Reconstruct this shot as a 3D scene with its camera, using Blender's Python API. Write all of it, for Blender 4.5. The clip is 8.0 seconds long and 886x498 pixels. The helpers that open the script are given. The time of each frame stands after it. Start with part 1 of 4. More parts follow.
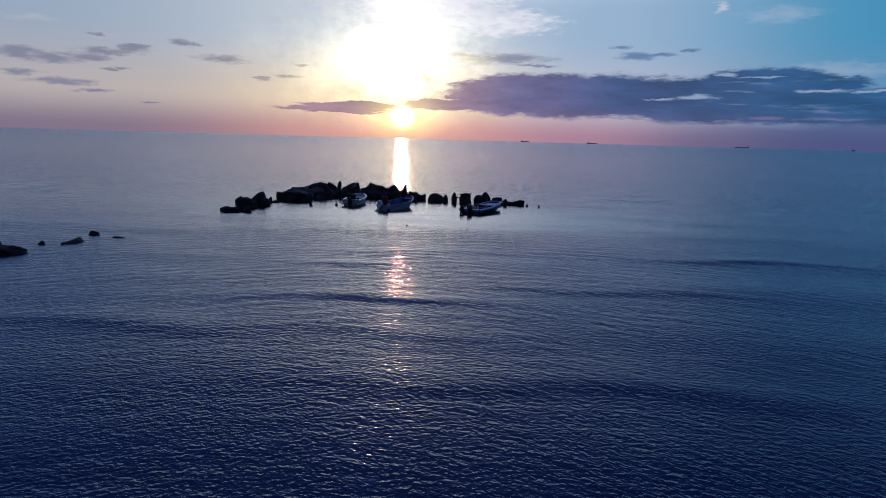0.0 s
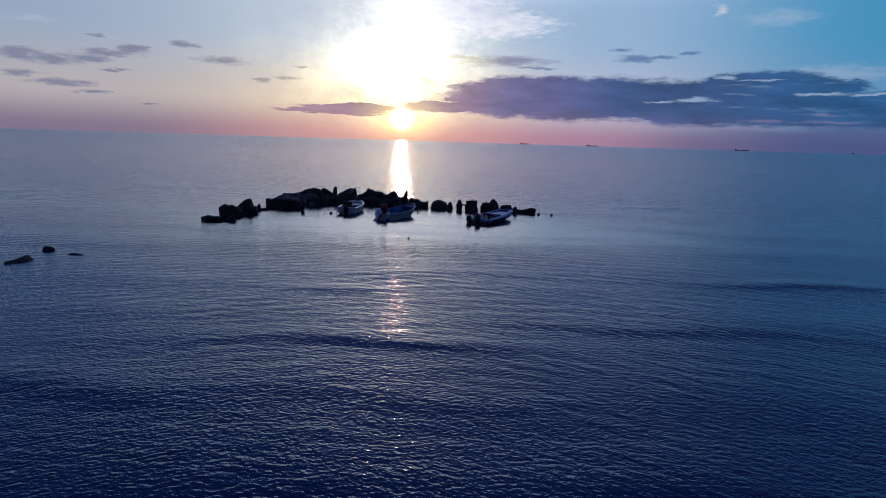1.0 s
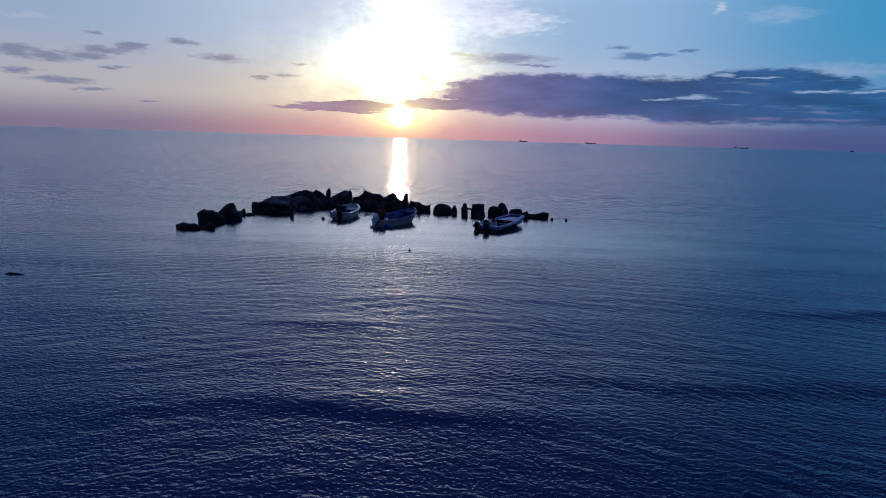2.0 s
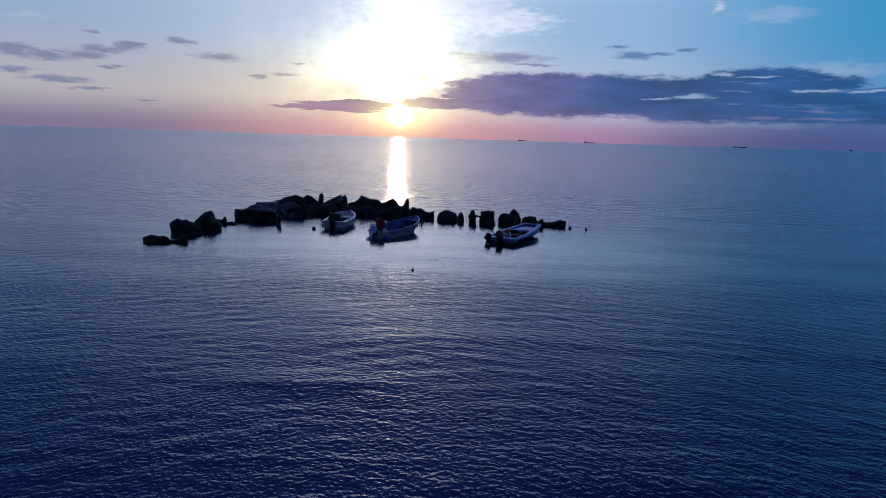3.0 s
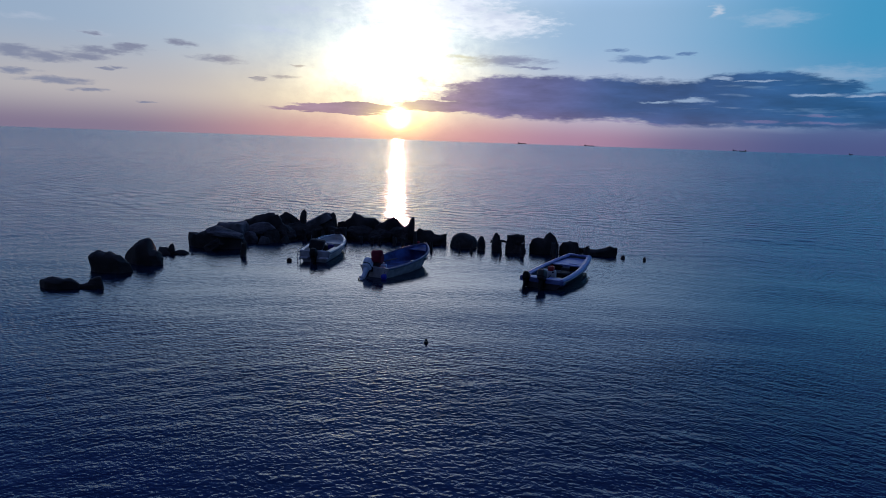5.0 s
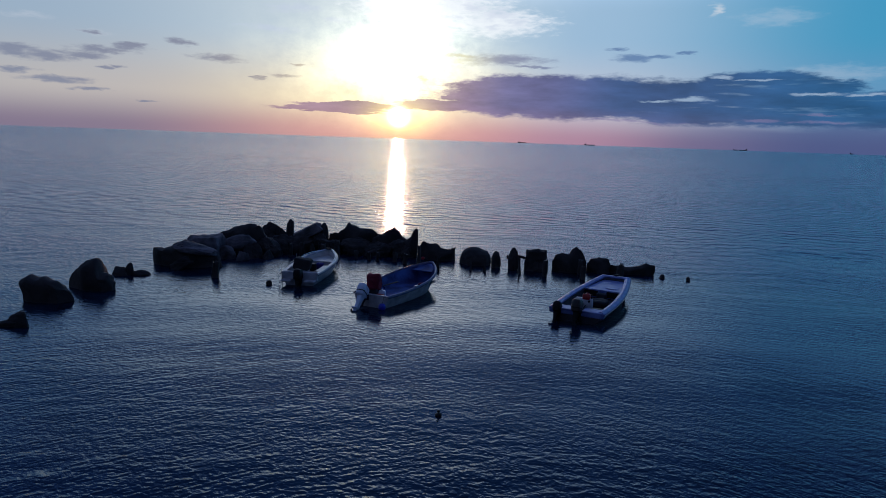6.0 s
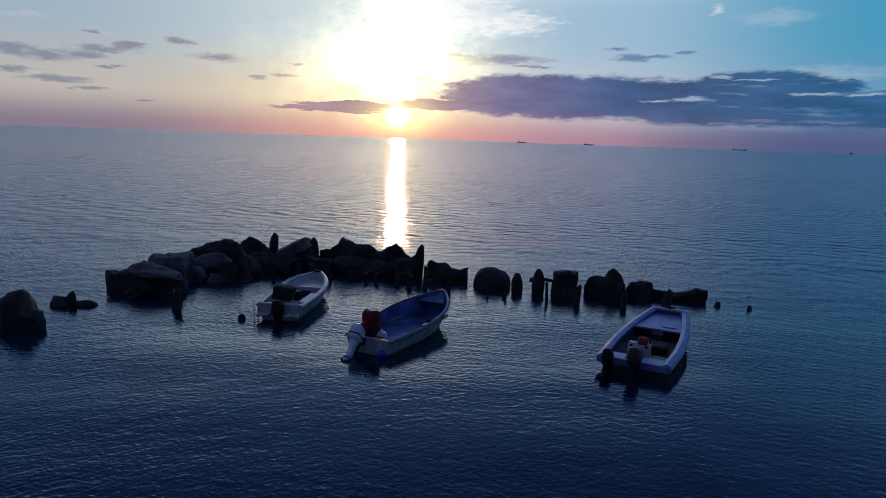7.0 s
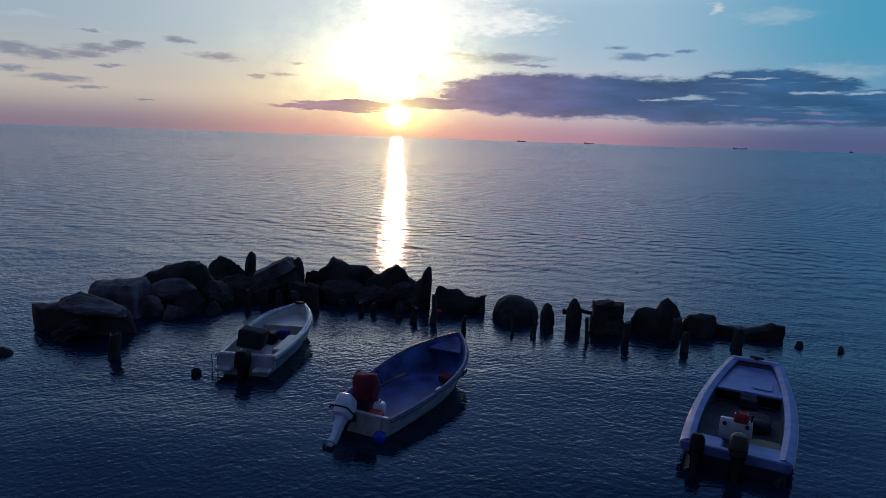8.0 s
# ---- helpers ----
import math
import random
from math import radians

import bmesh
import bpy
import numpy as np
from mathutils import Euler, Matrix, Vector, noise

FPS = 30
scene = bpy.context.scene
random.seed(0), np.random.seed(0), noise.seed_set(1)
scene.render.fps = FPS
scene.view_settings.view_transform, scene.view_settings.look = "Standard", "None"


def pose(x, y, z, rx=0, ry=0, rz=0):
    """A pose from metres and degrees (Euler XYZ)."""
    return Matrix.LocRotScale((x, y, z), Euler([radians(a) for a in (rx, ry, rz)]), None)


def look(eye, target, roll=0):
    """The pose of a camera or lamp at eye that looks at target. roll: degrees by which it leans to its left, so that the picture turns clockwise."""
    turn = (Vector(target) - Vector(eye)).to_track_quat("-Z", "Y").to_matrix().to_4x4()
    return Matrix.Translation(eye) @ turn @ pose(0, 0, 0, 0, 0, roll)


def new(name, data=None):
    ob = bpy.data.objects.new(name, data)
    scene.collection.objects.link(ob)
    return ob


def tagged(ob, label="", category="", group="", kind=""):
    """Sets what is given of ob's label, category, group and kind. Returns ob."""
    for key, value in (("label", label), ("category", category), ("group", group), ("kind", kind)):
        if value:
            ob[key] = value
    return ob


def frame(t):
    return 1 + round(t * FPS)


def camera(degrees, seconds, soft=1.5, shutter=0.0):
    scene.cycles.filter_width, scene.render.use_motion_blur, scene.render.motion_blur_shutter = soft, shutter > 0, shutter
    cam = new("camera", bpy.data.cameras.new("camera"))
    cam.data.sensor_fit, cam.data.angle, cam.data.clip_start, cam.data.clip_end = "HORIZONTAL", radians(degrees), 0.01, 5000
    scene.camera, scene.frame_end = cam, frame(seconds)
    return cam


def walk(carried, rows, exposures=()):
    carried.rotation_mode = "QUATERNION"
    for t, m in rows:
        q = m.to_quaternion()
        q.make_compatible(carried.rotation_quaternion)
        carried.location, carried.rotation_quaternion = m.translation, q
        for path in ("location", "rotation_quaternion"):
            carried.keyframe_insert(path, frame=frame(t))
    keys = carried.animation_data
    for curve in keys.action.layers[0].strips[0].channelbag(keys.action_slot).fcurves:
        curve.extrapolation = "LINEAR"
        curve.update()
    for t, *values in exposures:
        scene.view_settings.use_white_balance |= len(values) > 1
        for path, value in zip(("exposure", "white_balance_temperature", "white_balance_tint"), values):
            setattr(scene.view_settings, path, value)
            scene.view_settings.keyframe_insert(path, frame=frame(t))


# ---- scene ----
cam = camera(67.0, 8.0, soft=0.8)
PATH = [
    (0, (3.61, -42.933, 5.741), (3.497, -40.963, 5.416), 1.6),
    (0.5, (3.268, -40.481, 5.756), (3.156, -38.511, 5.432), 1.65),
    (1, (2.904, -38.035, 5.749), (2.793, -36.064, 5.43), 1.75),
    (1.5, (2.578, -35.594, 5.751), (2.469, -33.623, 5.428), 1.75),
    (3, (1.459, -27.821, 5.753), (1.356, -25.851, 5.425), 1.75),
    (3.5, (1.111, -25.244, 5.711), (1.01, -23.274, 5.381), 1.72),
    (4, (0.766, -22.641, 5.699), (0.666, -20.671, 5.368), 1.8),
    (4.5, (0.362, -20.12, 5.714), (0.262, -18.149, 5.394), 1.92),
    (6, (-0.68, -12.512, 5.716), (-0.78, -10.541, 5.393), 1.97),
    (6.5, (-1.039, -10.019, 5.72), (-1.139, -8.048, 5.395), 1.97),
    (7, (-1.415, -7.557, 5.728), (-1.513, -5.586, 5.404), 2.0),
    (7.5, (-1.776, -5.035, 5.709), (-1.873, -3.064, 5.383), 2.0),
    (8, (-2.1, -2.594, 5.713), (-2.197, -0.623, 5.386), 1.97),
]
walk(cam, [(t, look(eye, target, roll)) for t, eye, target, roll in PATH], [(0.0, -0.15, 5900, 18), (1.5, -0.14, 5600, 18), (3.5, -0.10, 5400, 18), (4.5, -0.08, 5550, 16), (6.0, -0.03, 5780, 11), (7.0, 0.01, 6080, 10), (8.0, 0.01, 6220, 10)])

# ---- world, sun ----
SUN_AZ, SUN_EL = -7.0, 1.75          # degrees, from +y towards +x, and above the horizon

world = bpy.data.worlds.new("evening_sky")
scene.world = world
world.use_nodes = True
wt = world.node_tree
for n in list(wt.nodes):
    wt.nodes.remove(n)


def wnode(kind):
    return wt.nodes.new(kind)


def plug(tree, sock, value):
    if isinstance(value, (int, float)):
        sock.default_value = value
    elif isinstance(value, tuple):
        sock.default_value = value if len(value) == len(sock.default_value) else (*value, 1.0)
    else:
        tree.links.new(value, sock)


def wmath(op, a, b=0.0, clamp=False):
    n = wnode("ShaderNodeMath")
    n.operation, n.use_clamp = op, clamp
    plug(wt, n.inputs[0], a)
    plug(wt, n.inputs[1], b)
    return n.outputs[0]


def wvec(op, a, b=(0.0, 0.0, 0.0)):
    n = wnode("ShaderNodeVectorMath")
    n.operation = op
    plug(wt, n.inputs[0], a)
    plug(wt, n.inputs[1], b)
    return n.outputs["Value"] if op == "LENGTH" else n.outputs[0]


def wrange(v, a, b, c=0.0, d=1.0, smooth=True):
    n = wnode("ShaderNodeMapRange")
    n.interpolation_type = "SMOOTHSTEP" if smooth else "LINEAR"
    for k, value in enumerate((v, a, b, c, d)):
        plug(wt, n.inputs[k], value)
    return n.outputs[0]


def wmix(fac, a, b, blend="MIX"):
    n = wnode("ShaderNodeMix")
    n.data_type, n.blend_type, n.clamp_factor = "RGBA", blend, True
    plug(wt, n.inputs["Factor"], fac)
    plug(wt, n.inputs[6], a)
    plug(wt, n.inputs[7], b)
    return n.outputs[2]


def wramp(v, lo, hi, stops):
    n = wnode("ShaderNodeValToRGB")
    n.color_ramp.interpolation = "EASE"
    ends = n.color_ramp.elements
    ends[0].position, ends[0].color = (stops[0][0] - lo) / (hi - lo), (*stops[0][1], 1)
    ends[1].position, ends[1].color = (stops[-1][0] - lo) / (hi - lo), (*stops[-1][1], 1)
    for at_deg, col in stops[1:-1]:
        ends.new((at_deg - lo) / (hi - lo)).color = (*col, 1)
    plug(wt, n.inputs[0], wrange(v, lo, hi, smooth=False))
    return n.outputs[0]


def wnoise(vec, scale, detail, rough=0.55, color=False):
    n = wnode("ShaderNodeTexNoise")
    plug(wt, n.inputs["Vector"], vec)
    n.inputs["Scale"].default_value, n.inputs["Detail"].default_value, n.inputs["Roughness"].default_value = scale, detail, rough
    return n.outputs["Color" if color else 0]


way = wnode("ShaderNodeTexCoord").outputs["Generated"]
split = wnode("ShaderNodeSeparateXYZ")
wt.links.new(way, split.inputs[0])
az = wmath("MULTIPLY", wmath("ARCTAN2", split.outputs[0], split.outputs[1]), 57.29578)
el = wmath("MULTIPLY", wmath("ARCSINE", split.outputs[2]), 57.29578)
flat = wnode("ShaderNodeCombineXYZ")
wt.links.new(az, flat.inputs[0])
wt.links.new(el, flat.inputs[1])
flat = flat.outputs[0]

# the clear evening sky: Nishita and a hazy gradient
nishita = wnode("ShaderNodeTexSky")
nishita.sky_type, nishita.sun_disc = "NISHITA", False
nishita.sun_elevation, nishita.sun_rotation = radians(SUN_EL), radians(SUN_AZ)
clear = wramp(az, -180, 180, [(-180, (0.04, 0.065, 0.13)), (-95, (0.16, 0.24, 0.34)), (-36, (0.37, 0.46, 0.53)), (-7, (0.62, 0.70, 0.70)),
                              (9, (0.36, 0.52, 0.64)), (29, (0.075, 0.33, 0.50)), (95, (0.05, 0.15, 0.30)), (180, (0.04, 0.065, 0.13))])
low = wramp(az, -180, 180, [(-180, (0.05, 0.055, 0.11)), (-60, (0.22, 0.16, 0.23)), (-30, (0.255, 0.205, 0.265)), (-7, (0.72, 0.37, 0.32)),
                            (8, (0.42, 0.25, 0.33)), (18, (0.20, 0.17, 0.27)), (27, (0.095, 0.125, 0.24)), (95, (0.08, 0.08, 0.18)), (180, (0.05, 0.055, 0.11))])
cream = wramp(az, -180, 180, [(-180, (0.05, 0.065, 0.12)), (-60, (0.34, 0.37, 0.40)), (-30, (0.56, 0.50, 0.44)), (-7, (0.92, 0.74, 0.46)),
                              (9, (0.58, 0.58, 0.61)), (29, (0.16, 0.32, 0.48)), (95, (0.07, 0.13, 0.26)), (180, (0.05, 0.065, 0.12))])
sky = wmix(wrange(el, 8.5, 2.6), clear, cream)
sky = wmix(wrange(el, 3.3, 0.2), sky, low)
high = wramp(az, -180, 180, [(-180, (0.026, 0.042, 0.095)), (-90, (0.13, 0.21, 0.40)), (-38, (0.24, 0.44, 0.72)), (-22, (0.84, 1.03, 1.20)), (-7, (1.65, 1.70, 1.72)), (9, (0.72, 0.95, 1.22)), (26, (0.16, 0.43, 0.76)), (75, (0.09, 0.22, 0.45)), (180, (0.026, 0.042, 0.095))])
sky = wmix(wrange(el, 10.3, 15.5), sky, high)
upper = wramp(az, -180, 180, [(-180, (0.022, 0.034, 0.085)), (-38, (0.11, 0.22, 0.56)), (-7, (0.23, 0.42, 0.88)), (26, (0.085, 0.21, 0.58)), (180, (0.022, 0.034, 0.085))])
sky = wmix(wrange(el, 20.0, 29.0), sky, upper)
dome = wramp(az, -180, 180, [(-180, (0.018, 0.026, 0.075)), (-90, (0.034, 0.070, 0.20)), (-7, (0.066, 0.150, 0.43)), (80, (0.040, 0.060, 0.17)), (180, (0.018, 0.026, 0.075))])
sky = wmix(wrange(el, 26.0, 42.0), sky, dome)
sky = wmix(wrange(el, 45.0, 78.0), sky, (0.13, 0.16, 0.28))
sky = wmix(0.004, sky, nishita.outputs[0], "ADD")

# clouds: centre and half size in degrees
ripple = wnoise(wvec("MULTIPLY", flat, (0.30, 1.1, 1.0)), 1.0, 5.0, 0.6, color=True)
ripple_grey = wnoise(wvec("MULTIPLY", flat, (0.10, 0.9, 1.0)), 1.0, 4.0, 0.55)
fine = wnoise(wvec("MULTIPLY", flat, (0.9, 3.2, 1.0)), 1.0, 4.0, 0.6)
warped = wvec("ADD", flat, wvec("MULTIPLY", wvec("SUBTRACT", ripple, (0.5, 0.5, 0.5)), (4.5, 1.0, 0.0)))


def clouds(rows, soft, ragged=0.9):
    mask = None
    for a, e, w, h in rows:
        d = wvec("LENGTH", wvec("MULTIPLY", wvec("SUBTRACT", warped, (a, e, 0.0)), (1 / w, 1 / h, 0.0)))
        d = wmath("ADD", d, wmath("MULTIPLY", wmath("SUBTRACT", fine, 0.5), ragged))
        m = wrange(d, 1.25, 1.25 - soft)
        mask = m if mask is None else wmath("MAXIMUM", mask, m)
    return mask


streaks = clouds([(-35.3, 5.22, 1.9, 0.38), (-33.2, 5.00, 1.9, 0.36), (-31.0, 5.30, 2.0, 0.34), (-29.2, 5.75, 2.0, 0.26), (-27.4, 6.15, 1.2, 0.26), (-35.3, 3.92, 1.2, 0.20), (-30.0, 6.80, 0.8, 0.16),
                  (-32.6, 3.38, 2.1, 0.24), (-30.6, 2.80, 1.2, 0.16), (-29.3, 4.50, 0.9, 0.18), (-28.3, 4.68, 0.7, 0.14), (-24.1, 6.66, 1.4, 0.27), (-21.3, 5.68, 2.1, 0.32), (-16.3, 4.64, 1.5, 0.17), (-18.5, 4.33, 0.5, 0.09),
                  (-15.4, 5.60, 0.8, 0.09), (-26.5, 2.20, 0.7, 0.08), (-5.3, 4.95, 0.75, 0.20), (1.2, 6.60, 4.0, 0.50), (-1.5, 6.85, 2.2, 0.16), (3.6, 6.10, 2.2, 0.13), (10.6, 7.52, 1.1, 0.18),
                  (12.5, 6.90, 1.9, 0.34), (14.0, 7.00, 1.2, 0.22), (16.0, 7.20, 0.7, 0.14)], 1.0, 1.35)
bank = clouds([(7.5, 3.75, 10.5, 1.62), (0.8, 3.7, 3.4, 1.5), (17.0, 3.5, 9.0, 1.55), (21.6, 4.9, 4.4, 0.95), (26.0, 3.1, 9.0, 1.25), (34.0, 3.2, 12.0, 1.2), (25.5, 4.75, 2.6, 0.45),
               (-10.2, 2.60, 5.0, 0.20), (-12.9, 2.28, 4.6, 0.20), (-11.5, 2.05, 3.2, 0.12), (-3.6, 2.85, 3.6, 0.42), (-2.6, 3.55, 0.9, 0.18), (-0.9, 4.5, 1.0, 0.14)], 0.34, 0.46)
gaps = wmath("MULTIPLY", wrange(wnoise(wvec("MULTIPLY", flat, (0.13, 1.5, 1.0)), 1.0, 5.0, 0.62), 0.56, 0.68), wrange(az, 8.0, 20.0))
bank = wmath("MULTIPLY", bank, wmath("SUBTRACT", 1.0, wmath("MULTIPLY", gaps, 0.30)))
base = wmath("ADD", el, wmath("MULTIPLY", wmath("SUBTRACT", ripple_grey, 0.5), 1.2))
bank = wmath("MULTIPLY", bank, wmath("MAXIMUM", wrange(base, 1.0, 2.0), wrange(az, 4.0, -4.0)))
murk = wmath("MULTIPLY", wrange(wmath("ADD", el, wmath("MULTIPLY", wmath("SUBTRACT", ripple_grey, 0.5), 1.6)), 2.2, 1.2), wrange(az, 12.0, 26.0))
light_gaps = clouds([(16.6, 3.72, 1.6, 0.20), (14.0, 3.55, 1.2, 0.10), (25.4, 4.30, 1.8, 0.16), (28.2, 4.2, 1.0, 0.14), (18.9, 5.45, 0.8, 0.16), (21.0, 5.2, 1.6, 0.09)], 1.0, 1.3)
pink_gaps = clouds([(22.0, 2.28, 1.8, 0.11), (26.0, 2.15, 1.9, 0.13), (25.6, 2.75, 1.4, 0.07), (12.0, 1.95, 5.0, 0.08)], 1.0, 1.1)
puff = clouds([(17.8, 10.35, 0.62, 0.50)], 1.3, 0.9)
pale = clouds([(0.8, 9.5, 4.6, 1.2), (-4.4, 10.4, 6.4, 1.6)], 0.9, 1.6)
flecks = clouds([(-1.2, 10.6, 1.2, 0.5), (0.8, 10.1, 1.5, 0.55), (2.4, 9.5, 1.0, 0.4), (-3.2, 9.9, 0.8, 0.25), (0.6, 9.1, 0.9, 0.2), (-15.5, 9.9, 2.2, 0.4), (-12.2, 9.1, 1.3, 0.25), (-17.5, 8.2, 2.4, 0.3)], 1.1, 2.0)
veil = clouds([(-34.5, 7.6, 1.9, 0.22), (22.0, 9.7, 2.8, 0.7), (-29.8, 6.8, 1.2, 0.25), (26.5, 5.6, 4.0, 0.8)], 1.2, 1.4)
streak_col = wramp(az, -40, 40, [(-40, (0.24, 0.26, 0.33)), (-24, (0.25, 0.25, 0.31)), (-14, (0.52, 0.42, 0.34)), (-4, (0.90, 0.80, 0.42)), (2, (0.25, 0.26, 0.36)), (13, (0.13, 0.22, 0.38)), (40, (0.08, 0.18, 0.36))])
bank_col = wramp(az, -40, 40, [(-40, (0.30, 0.14, 0.20)), (-13, (0.36, 0.22, 0.27)), (-5, (0.40, 0.24, 0.30)), (3, (0.155, 0.145, 0.29)), (12, (0.044, 0.092, 0.218)), (29, (0.030, 0.108, 0.235)), (40, (0.030, 0.108, 0.235))])
tone = wrange(wnoise(wvec("MULTIPLY", flat, (0.16, 0.7, 1.0)), 1.0, 5.0, 0.6), 0.3, 0.7, 0.72, 1.30, smooth=False)
bank_col = wvec("MULTIPLY", bank_col, wmath("MULTIPLY", tone, 1.0))
bank_col = wmix(wmath("MULTIPLY", wrange(el, 3.2, 1.6), 0.22), bank_col, low)
sky = wmix(wmath("MULTIPLY", veil, 0.22), sky, (0.80, 0.76, 0.74))
sky = wmix(wmath("MULTIPLY", puff, 0.62), sky, (0.80, 0.78, 0.74))
sky = wmix(wmath("MULTIPLY", pale, 0.72), sky, (1.05, 1.02, 0.96))
sky = wmix(wmath("MULTIPLY", flecks, 0.5), sky, (0.60, 0.64, 0.72))
sky = wmix(wmath("MULTIPLY", streaks, 0.85), sky, streak_col)
sky = wmix(wmath("MULTIPLY", bank, 0.95), sky, bank_col)
sky = wmix(wmath("MULTIPLY", murk, 0.6), sky, (0.085, 0.105, 0.235))
sky = wmix(wmath("MULTIPLY", light_gaps, 0.75), sky, (0.42, 0.52, 0.62))
sky = wmix(wmath("MULTIPLY", pink_gaps, 0.5), sky, (0.27, 0.22, 0.36))
cover = wmath("MAXIMUM", bank, wmath("MULTIPLY", streaks, 0.6))


def glow(a, e, sa, se, col, power, under):
    d = wvec("LENGTH", wvec("MULTIPLY", wvec("SUBTRACT", flat, (a, e, 0.0)), (1 / sa, 1 / se, 0.0)))
    g = wmath("MULTIPLY", wmath("POWER", 2.71828, wmath("MULTIPLY", wmath("MULTIPLY", d, d), -1.0)), power)
    g = wmath("MULTIPLY", g, wmath("SUBTRACT", 1.0, wmath("MULTIPLY", cover, under)))
    return wvec("MULTIPLY", col, g)


shape = wrange(wnoise(wvec("MULTIPLY", flat, (0.22, 0.30, 1.0)), 1.0, 6.0, 0.68), 0.32, 0.68, 0.30, 1.65, smooth=False)
for a, e, sa, se, col, power, under in [(SUN_AZ, 6.6, 4.3, 3.4, (1.0, 0.92, 0.62), 1.15, 0.85), (SUN_AZ - 1.5, 5.6, 8.0, 3.6, (1.0, 0.86, 0.40), 0.46, 0.8),
                                        (SUN_AZ, SUN_EL, 2.5, 1.55, (1.0, 0.78, 0.10), 1.05, 0.2), (SUN_AZ, SUN_EL, 0.54, 0.52, (1.0, 0.66, 0.42), 16.0, 0.0),
                                        (SUN_AZ - 0.6, 4.8, 6.0, 2.2, (1.0, 0.90, 0.42), 0.35, 0.9), (SUN_AZ - 1.0, 17.0, 14.0, 3.8, (1.0, 0.80, 0.66), 0.75, 0.0), (SUN_AZ, 5.4, 0.8, 1.0, (1.0, 0.58, 0.42), 9.5, 0.8)]:
    g = glow(a, e, sa, se, col, power, under)
    sky = wvec("ADD", sky, wvec("MULTIPLY", g, shape) if sa > 3 else g)

back = wnode("ShaderNodeBackground")
wt.links.new(sky, back.inputs[0])
back.inputs[1].default_value = 0.93
wout = wnode("ShaderNodeOutputWorld")
wt.links.new(back.outputs[0], wout.inputs[0])

sun = new("sun", bpy.data.lights.new("sun", "SUN"))
sun.data.energy, sun.data.angle, sun.data.color = 0.35, radians(0.8), (1.0, 0.44, 0.26)
sa, se = radians(SUN_AZ), radians(SUN_EL)
sun.matrix_world = look((math.sin(sa) * math.cos(se) * 100, math.cos(sa) * math.cos(se) * 100, math.sin(se) * 100), (0, 0, 0))


# ---- materials ----
def material(name, base, rough=0.6, metal=0.0, grain=8.0, vary=0.25, second=None, bump=0.2, dist=0.01, fine_scale=60.0, ior=1.5, spot=0.5):
    m = bpy.data.materials.new(name)
    m.use_nodes = True
    t = m.node_tree
    p = t.nodes["Principled BSDF"]
    co = t.nodes.new("ShaderNodeTexCoord").outputs["Object"]
    seed = t.nodes.new("ShaderNodeObjectInfo").outputs["Random"]
    shift = t.nodes.new("ShaderNodeVectorMath")
    shift.operation = "ADD"
    t.links.new(co, shift.inputs[0])
    t.links.new(seed, shift.inputs[1])
    big, small = t.nodes.new("ShaderNodeTexNoise"), t.nodes.new("ShaderNodeTexNoise")
    for n, s, d in ((big, grain, 5.0), (small, fine_scale, 3.0)):
        n.inputs["Scale"].default_value, n.inputs["Detail"].default_value = s, d
        t.links.new(shift.outputs[0], n.inputs["Vector"])
    ramp = t.nodes.new("ShaderNodeValToRGB")
    second = second or tuple(c * (1 - vary) for c in base)
    ramp.color_ramp.elements[0].position, ramp.color_ramp.elements[0].color = spot - 0.16, (*second, 1)
    ramp.color_ramp.elements[1].position, ramp.color_ramp.elements[1].color = spot + 0.16, (*base, 1)
    t.links.new(big.outputs[0], ramp.inputs[0])
    speck = t.nodes.new("ShaderNodeMix")
    speck.data_type, speck.blend_type = "RGBA", "MULTIPLY"
    speck.inputs["Factor"].default_value = vary
    t.links.new(ramp.outputs[0], speck.inputs[6])
    t.links.new(small.outputs["Color"], speck.inputs[7])
    grey = t.nodes.new("ShaderNodeRGBToBW")
    t.links.new(small.outputs["Color"], grey.inputs[0])
    t.links.new(grey.outputs[0], speck.inputs[7])
    t.links.new(speck.outputs[2], p.inputs["Base Color"])
    rr = t.nodes.new("ShaderNodeMapRange")
    rr.inputs["To Min"].default_value, rr.inputs["To Max"].default_value = max(0.02, rough - 0.12), min(1.0, rough + 0.12)
    t.links.new(big.outputs[0], rr.inputs[0])
    t.links.new(rr.outputs[0], p.inputs["Roughness"])
    p.inputs["Metallic"].default_value, p.inputs["IOR"].default_value = metal, ior
    mixed = t.nodes.new("ShaderNodeMath")
    mixed.operation = "MULTIPLY_ADD"
    t.links.new(small.outputs[0], mixed.inputs[0])
    mixed.inputs[1].default_value = 0.35
    t.links.new(big.outputs[0], mixed.inputs[2])
    b = t.nodes.new("ShaderNodeBump")
    b.inputs["Strength"].default_value, b.inputs["Distance"].default_value = bump, dist
    t.links.new(mixed.outputs[0], b.inputs["Height"])
    t.links.new(b.outputs[0], p.inputs["Normal"])
    return m


